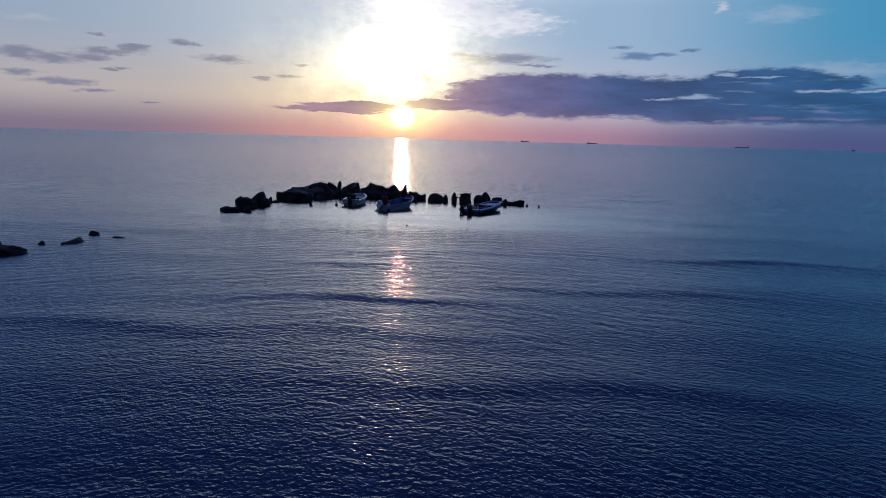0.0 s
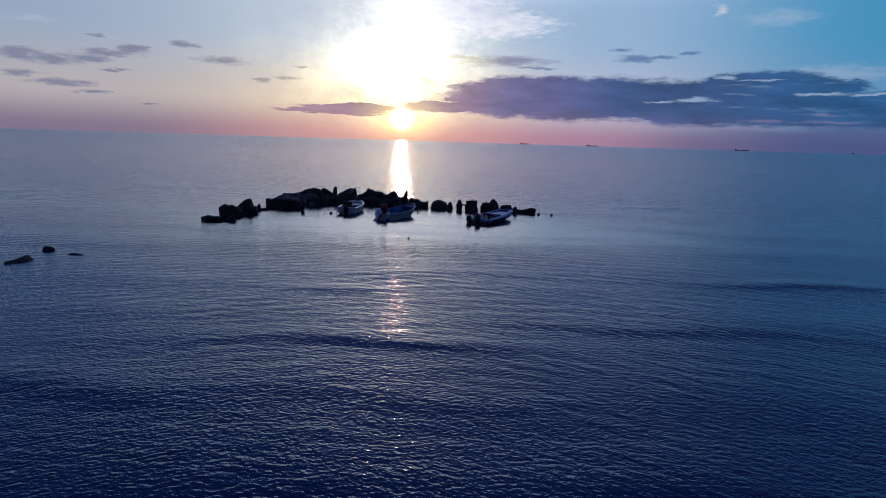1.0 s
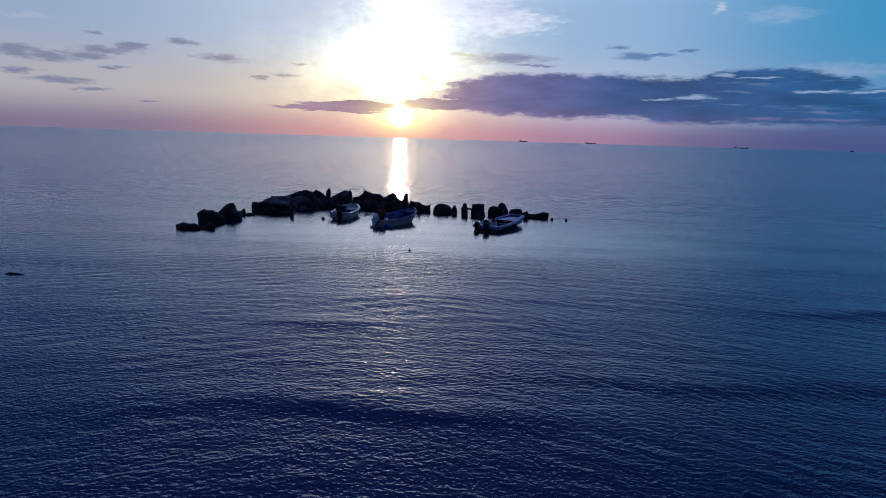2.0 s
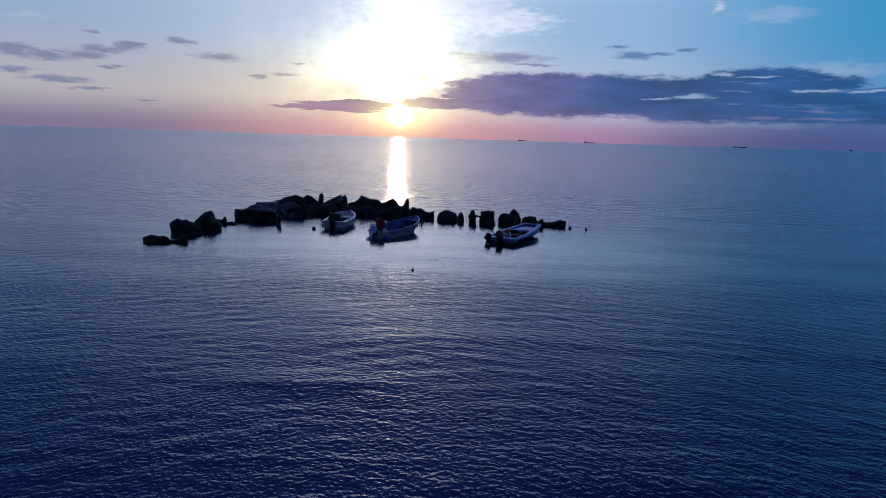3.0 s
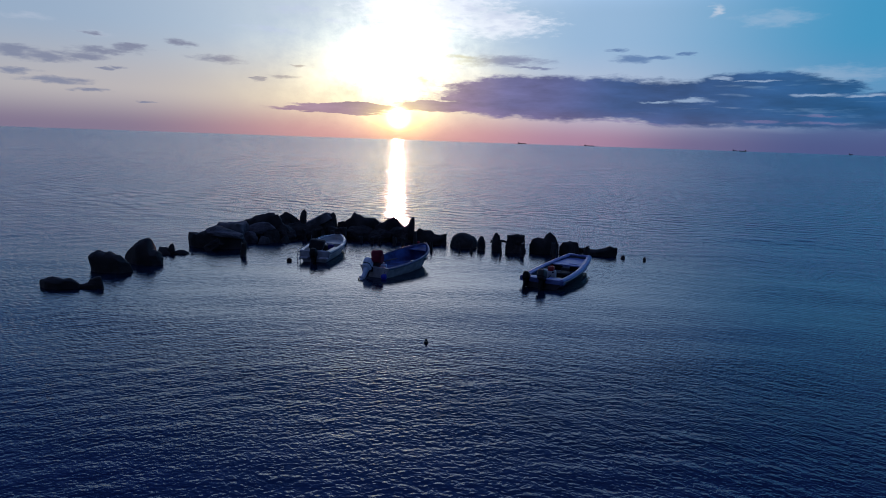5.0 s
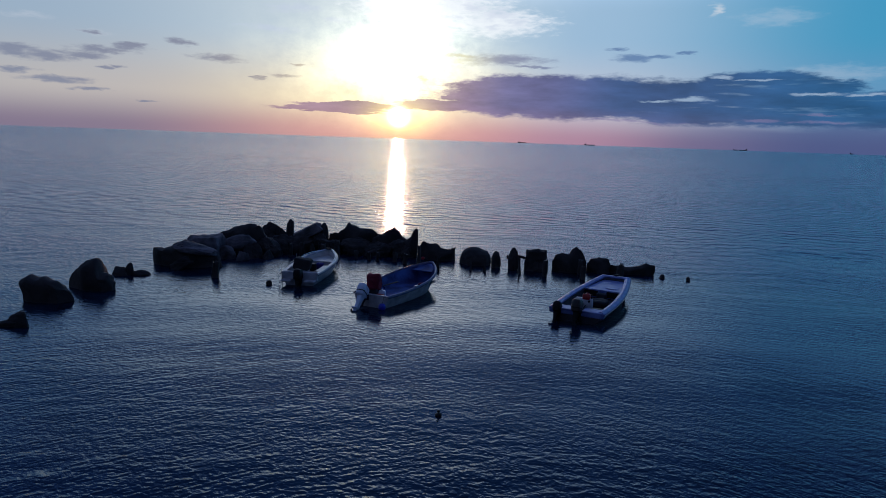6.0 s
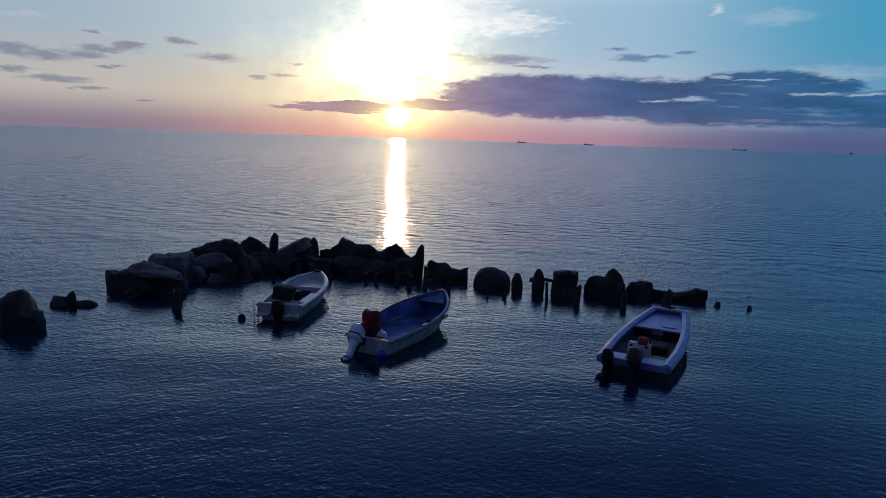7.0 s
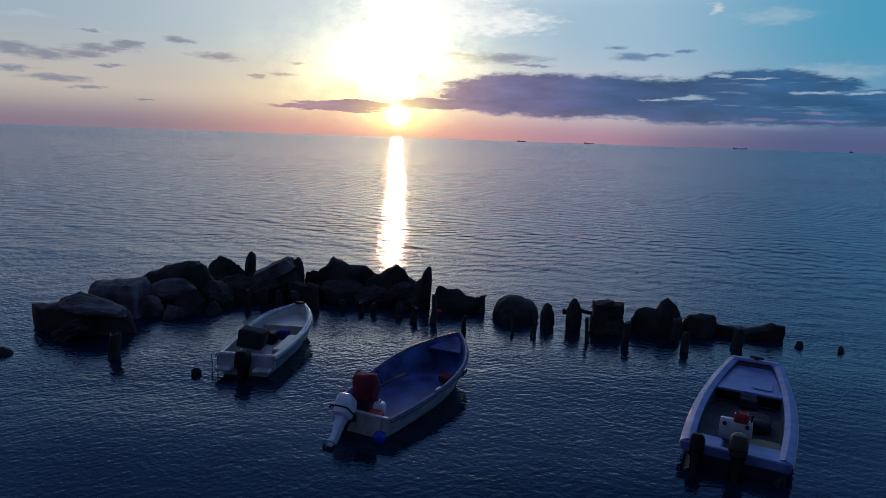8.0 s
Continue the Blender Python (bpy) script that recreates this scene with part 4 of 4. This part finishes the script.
# white open boat with a blue inside
M_BOAT, M_AT = boat("white wooden motor boat with blue interior and rail", -4.20, 9.56, 23, 0.08)
skin, sides, inside, half_m, top_m = hull(4.55, 1.82, 0.75, 0.03, (0.34, 0.80), keel=-0.28, rake=0.9, widest=0.48, point=2.4, floor=0.06, inner=0.04, side=0.018, full=0.17)
part("hull", skin, OLDWHITE, M_BOAT, "scuffed white painted hull")
for bm in sides:
    part("gunwale", bm, RAIL, M_BOAT, "faded blue-grey gunwale")
part("inner_lining", inside, BLUE, M_BOAT, "worn blue painted lining")
for s in (1, -1):
    part("rub_rail", tube([(s * (half_m(k / 16) + 0.028), 4.55 * k / 16, top_m(k / 16) - 0.035) for k in range(17)], 0.022), NAVY, M_BOAT, "dark blue rub rail")
part("transom_cap", slab_box(1.26, 0.09, 0.06, 0.015, 0, 0.035, 0.30), WHITE, M_BOAT)
part("stern_sheet", slab_box(1.05, 0.34, 0.05, 0.012, 0, 0.25, 0.11), BLUE, M_BOAT, "blue stern board")
part("bow_deck", loft([[Vector((s * w, yy, zz)) for s, zz in ((-1, z), (1, z), (1, z + 0.03), (-1, z + 0.03))] for yy, w, z in ((3.70, 0.43, 0.55), (4.0, 0.31, 0.60), (4.25, 0.17, 0.66), (4.42, 0.05, 0.70))]), BLUE, M_BOAT, "blue bow deck")
for yy in (1.25, 2.05, 2.85):
    for s in (1, -1):
        u = yy / 4.55
        part("rib", tube([(s * (half_m(u) * k - 0.05), yy, z) for k, z in ((0.80, 0.09), (0.90, 0.18), (0.97, 0.30), (1.0, top_m(u) - 0.04))], 0.022, 6), BLUE, M_BOAT)
part("rowlock", slab_box(0.07, 0.22, 0.05, 0.012, half_m(0.36) - 0.01, 1.62, top_m(0.36) + 0.02), WHITE, M_BOAT)
part("rowlock", slab_box(0.07, 0.22, 0.05, 0.012, -half_m(0.36) + 0.01, 1.62, top_m(0.36) + 0.02), NAVY, M_BOAT)
for n in range(5):
    part("registration_mark", slab_box(0.012, 0.05, 0.11, 0.003, half_m(0.66) + 0.006 - 0.006 * n, 2.85 + 0.09 * n, 0.30), NAVY, M_BOAT, "dark registration mark")
part("bow_ring", tube([(0.0, 4.50, 0.72), (0.03, 4.53, 0.76), (0.0, 4.55, 0.80), (-0.03, 4.53, 0.76), (0.0, 4.50, 0.72)], 0.010, 6), STEEL, M_BOAT, "steel mooring ring")
part("transom_pad", slab_box(0.34, 0.05, 0.20, 0.012, -0.24, -0.03, 0.14), DARKPAINT, M_BOAT, "dark outboard pad")
# added dark box that fills the shaded space under the red cover
part("stern_locker", slab_box(0.40, 0.36, 0.36, 0.03, -0.13, 0.44, 0.11), DARKPAINT, M_BOAT, "dark box added for the shade under the cover")
outboard(M_BOAT, -0.24, -0.16, 0.16, 42, ENAMEL, ENAMEL, 1.0, 6, "white outboard motor tilted out of the water")
M_BOAT.matrix_basis = M_AT


def at(m, x, y, z, rz=0.0):
    return m @ pose(x, y, z, 0, 0, rz)


def crumple(bm, amp, freq, seed):
    for v in bm.verts:
        v.co += amp * noise.noise_vector(v.co * freq + Vector((seed, 0, 0)))
    return bm


def bundle(w, d, h, seed, amp=0.04, square=5.0):
    bm = bmesh.new()
    bmesh.ops.create_icosphere(bm, subdivisions=4, radius=1)
    for v in bm.verts:
        c = v.co
        k = (abs(c.x) ** square + abs(c.y) ** square + abs(c.z) ** square) ** (-1 / square)
        v.co = Vector((c.x * k * w / 2, c.y * k * d / 2, (c.z * k + 1) * h / 2))
    return crumple(crumple(bm, amp, 3.2, seed), amp * 0.35, 11, seed + 4)


tagged(link_mesh("engine_cover", bundle(0.45, 0.40, 0.52, 8, 0.07, 9.0), RED, m=at(M_AT, -0.13, 0.42, 0.46, 14)), "crumpled red cloth cover in a boat's stern", "cover")


def jerry_can(label, m, w, d, h, body, cap_mat):
    can = tagged(new("jerry_can"), label, "canister")
    part("body", loft([rounded(w * 0.9, d * 0.9, 0, 0.4), rounded(w, d, 0.02, 0.4), rounded(w, d, h * 0.72, 0.4), rounded(w * 0.8, d * 0.85, h * 0.86, 0.4), rounded(w * 0.72, d * 0.7, h * 0.88, 0.4)]), body, can)
    part("handle", tube([(0, -d * 0.32, h * 0.84), (0, -d * 0.3, h * 0.98), (0, d * 0.1, h * 1.0), (0, d * 0.12, h * 0.84)], 0.018), body, can)
    part("cap", tube([(0, d * 0.30, h * 0.84), (0, d * 0.30, h * 0.96)], 0.03, 12), cap_mat, can, "coloured screw cap")
    can.matrix_basis = m
    return can


jerry_can("white plastic jerry can in a blue boat", at(M_AT, 0.16, 0.46, 0.07, 20), 0.26, 0.20, 0.40, ENAMEL, ORANGE)
tagged(link_mesh("fuel_tank", loft([rounded(0.30, 0.22, 0, 0.4), rounded(0.32, 0.24, 0.02, 0.4), rounded(0.32, 0.24, 0.13, 0.4), rounded(0.26, 0.18, 0.17, 0.4)]), ORANGE, m=at(M_AT, 0.20, 0.24, 0.16, 10)), "orange-red portable fuel tank on a boat floor", "fuel tank")
tagged(link_mesh("life_vest", bundle(0.34, 0.26, 0.16, 9, 0.03), RED, m=at(M_AT, 0.42, 3.0, 0.09)), "folded dark red life vest in a boat", "life vest")
oar = tagged(new("oar"), "weathered wooden oar lying in a blue boat", "oar")
part("shaft", tube([(0, 0, 0), (0, 1.3, 0.02)], 0.02), WOOD, oar)
part("blade", loft([rounded(0.05, 0.02, 0, 0.5), rounded(0.12, 0.022, 0.12, 0.5), rounded(0.13, 0.016, 0.42, 0.5)]), WOOD, oar, m=pose(0, 1.3, 0.02, -90, 0, 0))
oar.matrix_basis = at(M_AT, -0.52, 0.7, 0.30, -6)
fl = tagged(new("mooring_float"), "blue plastic float hanging at a boat's transom", "float")
part("ball", bundle(0.24, 0.24, 0.25, 5, 0.004, 2.2), FLOATBLUE, fl)
part("line", tube([(0, 0, 0.22), (0.01, 0.05, 0.34), (0, 0.09, 0.44)], 0.010), ROPE, fl)
fl.matrix_basis = at(M_AT, 0.52, -0.12, -0.12)


# wide pale boat with a square bow
R_BOAT, R_AT = boat("wide pale lilac fibreglass boat with a square bow", 2.63, 8.78, 25.3, 0.15)
skin, sides, inside, half_r, top_r = hull(4.95, 1.88, 0.95, 0.58, (0.25, 0.52), keel=-0.36, rake=0.55, widest=0.30, point=2.0, floor=0.04, inner=0.20, side=0.03, lift=0.05, full=0.25)
part("hull", skin, DARKHULL, R_BOAT, "dark navy lower hull")
for bm in sides:
    part("gunwale", bm, LILAC, R_BOAT, "broad rounded lilac gunwale")
part("inner_lining", inside, DARKPAINT, R_BOAT, "dark lining with cockpit shade in its colour")
part("bow_cap", slab_box(1.12, 0.20, 0.10, 0.04, 0, 4.93, 0.47), LILAC, R_BOAT)
part("bow_platform", loft([[Vector((s * w, yy, zz)) for s, zz in ((-1, 0.06), (1, 0.06), (1, z), (-1, z))] for yy, w, z in ((3.10, 0.73, 0.35), (3.6, 0.70, 0.36), (4.2, 0.62, 0.39), (4.86, 0.46, 0.42))]), LILAC, R_BOAT, "flat bow platform")
part("hatch", slab_box(0.42, 0.70, 0.018, 0.008, 0.24, 3.7, 0.362), LILAC, R_BOAT)
# black panels stand in for the shade inside two locker openings
for sx in (-0.42, 0.42):
    part("locker_opening", slab_box(0.52, 0.03, 0.22, 0.01, sx, 3.09, 0.09), BLACK, R_BOAT, "black panel for a locker opening's shade")
part("step", slab_box(0.34, 0.24, 0.20, 0.02, 0.02, 2.98, 0.06), DARKPAINT, R_BOAT, "dark step below the platform")
part("stern_bench", slab_box(0.56, 0.48, 0.225, 0.03, -0.50, 0.30, 0.03), LILAC, R_BOAT)
part("stern_bench", slab_box(0.70, 0.48, 0.225, 0.03, 0.50, 0.30, 0.03), LILAC, R_BOAT)
part("transom_cap", slab_box(1.82, 0.12, 0.19, 0.02, 0, 0.03, 0.08), LILAC, R_BOAT)
for sx in (-0.80, 0.80):
    part("rub_strip", tube([((half_r(k / 16) + 0.034) * (1 if sx > 0 else -1), 4.95 * k / 16, top_r(k / 16) - 0.05) for k in range(17)], 0.016), OLDWHITE, R_BOAT, "pale worn rub strip")
part("bow_cleat", merge(slab_box(0.30, 0.08, 0.05, 0.015, 0.02, 4.93, 0.59), slab_box(0.10, 0.10, 0.03, 0.01, 0.02, 4.93, 0.565)), BLACK, R_BOAT, "black bow cleat")
outboard(R_BOAT, 0.06, -0.02, 0.16, 18, BROWNCOWL, BLACK, 0.98, 0, "dark outboard motor with a brown-tinted cowling")
outboard(R_BOAT, -0.62, -0.03, 0.04, 30, BLACK, BLACK, 0.80, 0, "small black auxiliary outboard motor")
R_BOAT.matrix_basis = R_AT
con = tagged(new("helm_console"), "small white helm console in a boat cockpit", "console")
part("body", loft([rounded(0.58, 0.24, 0, 0.2), rounded(0.58, 0.20, 0.30, 0.2), rounded(0.56, 0.12, 0.37, 0.3), rounded(0.52, 0.08, 0.385, 0.3)]), WHITE, con)
for sx in (-0.20, 0.20):
    part("dial", tube([(sx, -0.085, 0.31), (sx, -0.125, 0.30)], 0.035, 14), BLACK, con, "dark round dial")
part("throttle", merge(tube([(0.25, -0.02, 0.36), (0.27, -0.05, 0.50)], 0.014), slab_box(0.05, 0.05, 0.05, 0.012, 0.27, -0.05, 0.49)), BLACK, con, "black throttle lever")
part("cable", tube([(0.1, -0.12, 0.16), (0.05, -0.35, 0.06), (0.0, -0.62, 0.10), (0.02, -0.9, 0.20)], 0.018), BLACK, con, "black control cable")
con.matrix_basis = at(R_AT, -0.08, 1.10, 0.06)
can = jerry_can("small red fuel canister standing on a helm console", at(R_AT, 0.0, 1.10, 0.40, 90), 0.16, 0.26, 0.22, REDCAN, BLACK)
tagged(link_mesh("cushion", bundle(0.62, 0.50, 0.12, 21, 0.02), STRAW, m=at(R_AT, 0.44, 0.84, 0.05, 8)), "flattened yellowed cushion on a boat floor", "cushion")
tagged(link_mesh("tarpaulin", bundle(0.60, 0.70, 0.20, 25, 0.05), CANVAS, m=at(R_AT, 0.20, 1.9, 0.04)), "dark crumpled tarpaulin in a boat cockpit", "tarpaulin")


# white boat with a dark cockpit cover
L_BOAT, L_AT = boat("white fibreglass motor boat with beige interior", -7.42, 12.32, 3, 0.11)
skin, sides, inside, half_l, top_l = hull(4.15, 1.62, 0.88, 0.16, (0.36, 0.62), keel=-0.30, rake=0.6, widest=0.44, point=2.5, floor=0.08, inner=0.12, side=0.025, full=0.18)
part("hull", skin, WHITE, L_BOAT, "white hull")
for bm in sides:
    part("gunwale", bm, WHITE, L_BOAT, "white gunwale")
part("inner_lining", inside, BEIGE, L_BOAT, "beige lining")
for s in (1, -1):
    part("rub_rail", tube([(s * (half_l(k / 14) + 0.03), 4.15 * k / 14, top_l(k / 14) - 0.05) for k in range(15)], 0.018), NAVY, L_BOAT, "dark rub rail")
    part("hand_rail", tube([(s * (half_l(u) - 0.05), 4.15 * u, top_l(u) + 0.02 + 0.07 * math.sin(math.pi * (u - 0.45) / 0.5)) for u in [0.45 + 0.5 * k / 12 for k in range(13)]], 0.012), STEEL, L_BOAT, "steel hand rail")
    part("swim_platform", slab_box(0.42, 0.28, 0.08, 0.022, s * 0.46, -0.14, 0.05), WHITE, L_BOAT)
part("transom_wall", slab_box(1.42, 0.13, 0.36, 0.03, 0, 0.06, 0.06), WHITE, L_BOAT)
part("bow_seat", loft([[Vector((s * w, yy, zz)) for s, zz in ((-1, 0.10), (1, 0.10), (1, z), (-1, z))] for yy, w, z in ((2.75, 0.64, 0.34), (3.4, 0.52, 0.36), (4.0, 0.26, 0.40))]), BEIGE, L_BOAT, "beige bow seat")
part("side_bench", slab_box(0.34, 1.30, 0.22, 0.03, 0.50, 1.45, 0.08), BEIGE, L_BOAT)
part("helm_pod", loft([rounded(0.50, 0.40, 0.08, 0.3, cx=-0.26, cy=1.20), rounded(0.48, 0.36, 0.45, 0.3, cx=-0.26, cy=1.20), rounded(0.40, 0.20, 0.60, 0.3, cx=-0.26, cy=1.22)]), WHITE, L_BOAT)
part("bow_roller", slab_box(0.26, 0.16, 0.06, 0.02, 0.0, 4.06, 0.64), BLACK, L_BOAT, "dark bow fitting")
part("boarding_ladder", merge(tube([(-0.74, -0.18, -0.2), (-0.74, -0.18, 0.42), (-0.74, 0.0, 0.50)], 0.014), tube([(-0.60, -0.18, -0.2), (-0.60, -0.18, 0.42), (-0.60, 0.0, 0.50)], 0.014), tube([(-0.74, -0.18, 0.0), (-0.60, -0.18, 0.0)], 0.012), tube([(-0.74, -0.18, 0.22), (-0.60, -0.18, 0.22)], 0.012)), STEEL, L_BOAT, "steel boarding ladder")
part("whip_antenna", tube([(-0.42, 1.0, 0.45), (-0.44, 0.98, 0.95)], [0.010, 0.006], 6), WHITE, L_BOAT, "thin whip antenna")
outboard(L_BOAT, 0.0, -0.04, 0.06, 18, BLACK, BLACK, 0.95, 0, "black outboard motor")
L_BOAT.matrix_basis = L_AT
tagged(link_mesh("seat_cover", moved(bundle(0.66, 0.42, 0.42, 31, 0.035, 9.0), Matrix(((1, 0, 0.18, 0), (0, 1, 0.35, 0), (-0.12, 0, 1, 0), (0, 0, 0, 1)))), CANVAS, m=at(L_AT, -0.12, 0.60, 0.40)), "black canvas cover over a boat's seat", "cover")
tagged(link_mesh("bag", bundle(0.30, 0.26, 0.26, 33, 0.02), VIOLET, m=at(L_AT, 0.12, 2.35, 0.09)), "dark blue nylon bag on a boat floor", "bag")
tagged(link_mesh("storage_box", slab_box(0.34, 0.36, 0.30, 0.03), BLACK, m=at(L_AT, -0.12, 1.95, 0.09)), "black storage box on a boat floor", "box")


# ---- floats on the water ----
def surface_float(label, x, y, r, mast=0.0):
    ob = tagged(new("marker_float"), label, "float", "marker floats")
    part("body", loft([[Vector((r * k * math.cos(2 * math.pi * j / 14), r * k * math.sin(2 * math.pi * j / 14), z * r)) for j in range(14)] for z, k in ((-0.6, 0.5), (-0.2, 0.95), (0.2, 1.0), (0.45, 0.75), (0.6, 0.3))]), BLACK, ob)
    if mast:
        part("head", loft([[Vector((r * k * math.cos(2 * math.pi * j / 12), r * k * math.sin(2 * math.pi * j / 12), z)) for j in range(12)] for z, k in ((0.3 * r, 0.12), (mast * 0.6, 0.12), (mast * 0.65, 0.5), (mast, 0.5), (mast * 1.05, 0.2))]), BLACK, ob)
    ob.matrix_basis = pose(x, y, 0.02)
    return ob


# added ball whose red stands for a glint beside the leaning post
tagged(link_mesh("net_float", bundle(0.16, 0.14, 0.15, 44, 0.008, 2.4), REDCAN, m=pose(-3.18, 18.35, 0.10)), "small red ball for a glint by a leaning post", "float")
surface_float("small black marker float on open water", -1.33, 0.75, 0.07, 0.10)
surface_float("small dark float on the far water", 65.5, 173.0, 0.22)


# ---- ships on the horizon ----
def ship(label, x, length, aft):
    ob = tagged(new("cargo_ship"), label, "ship", "ships on the horizon")
    rings = []
    for k in range(9):
        t = k / 8 - 0.5
        w = 4.5 * (1 - (2 * abs(t)) ** 4) + 0.4
        up = 4.2 + (1.6 if t > 0.42 or t < -0.42 else 0)
        rings.append([Vector((t * length, s * w * b, z)) for s, b, z in ((-1, 0.8, -1), (1, 0.8, -1), (1, 1, up), (-1, 1, up))])
    part("hull", loft(rings), SHIP, ob, smooth=False)
    part("deckhouse", slab_box(length * 0.12, 7, 4.6, 0.3, aft * length * 0.38, 0, 4.0), SHIP, ob)
    part("funnel", slab_box(length * 0.04, 2.5, 2.2, 0.3, aft * length * 0.42, 0, 8.3), SHIP, ob)
    for k in (-0.15, 0.1, 0.3):
        part("crane_mast", tube([(-aft * k * length, 0, 4), (-aft * k * length, 0, 6.8)], 0.4, 6), SHIP, ob)
    ob.matrix_basis = pose(x, 4050, 0)
    return ob


ship("dark cargo ship far off on the horizon", 243, 48, -1)
ship("dark cargo ship far off on the horizon", 642, 60, -1)
ship("small dark cargo ship far off on the horizon", 1492, 26, -1)
ship("long dark barge far off on the horizon", 1536, 44, 1)
ship("tiny dark ship far off on the horizon", 2155, 20, -1)
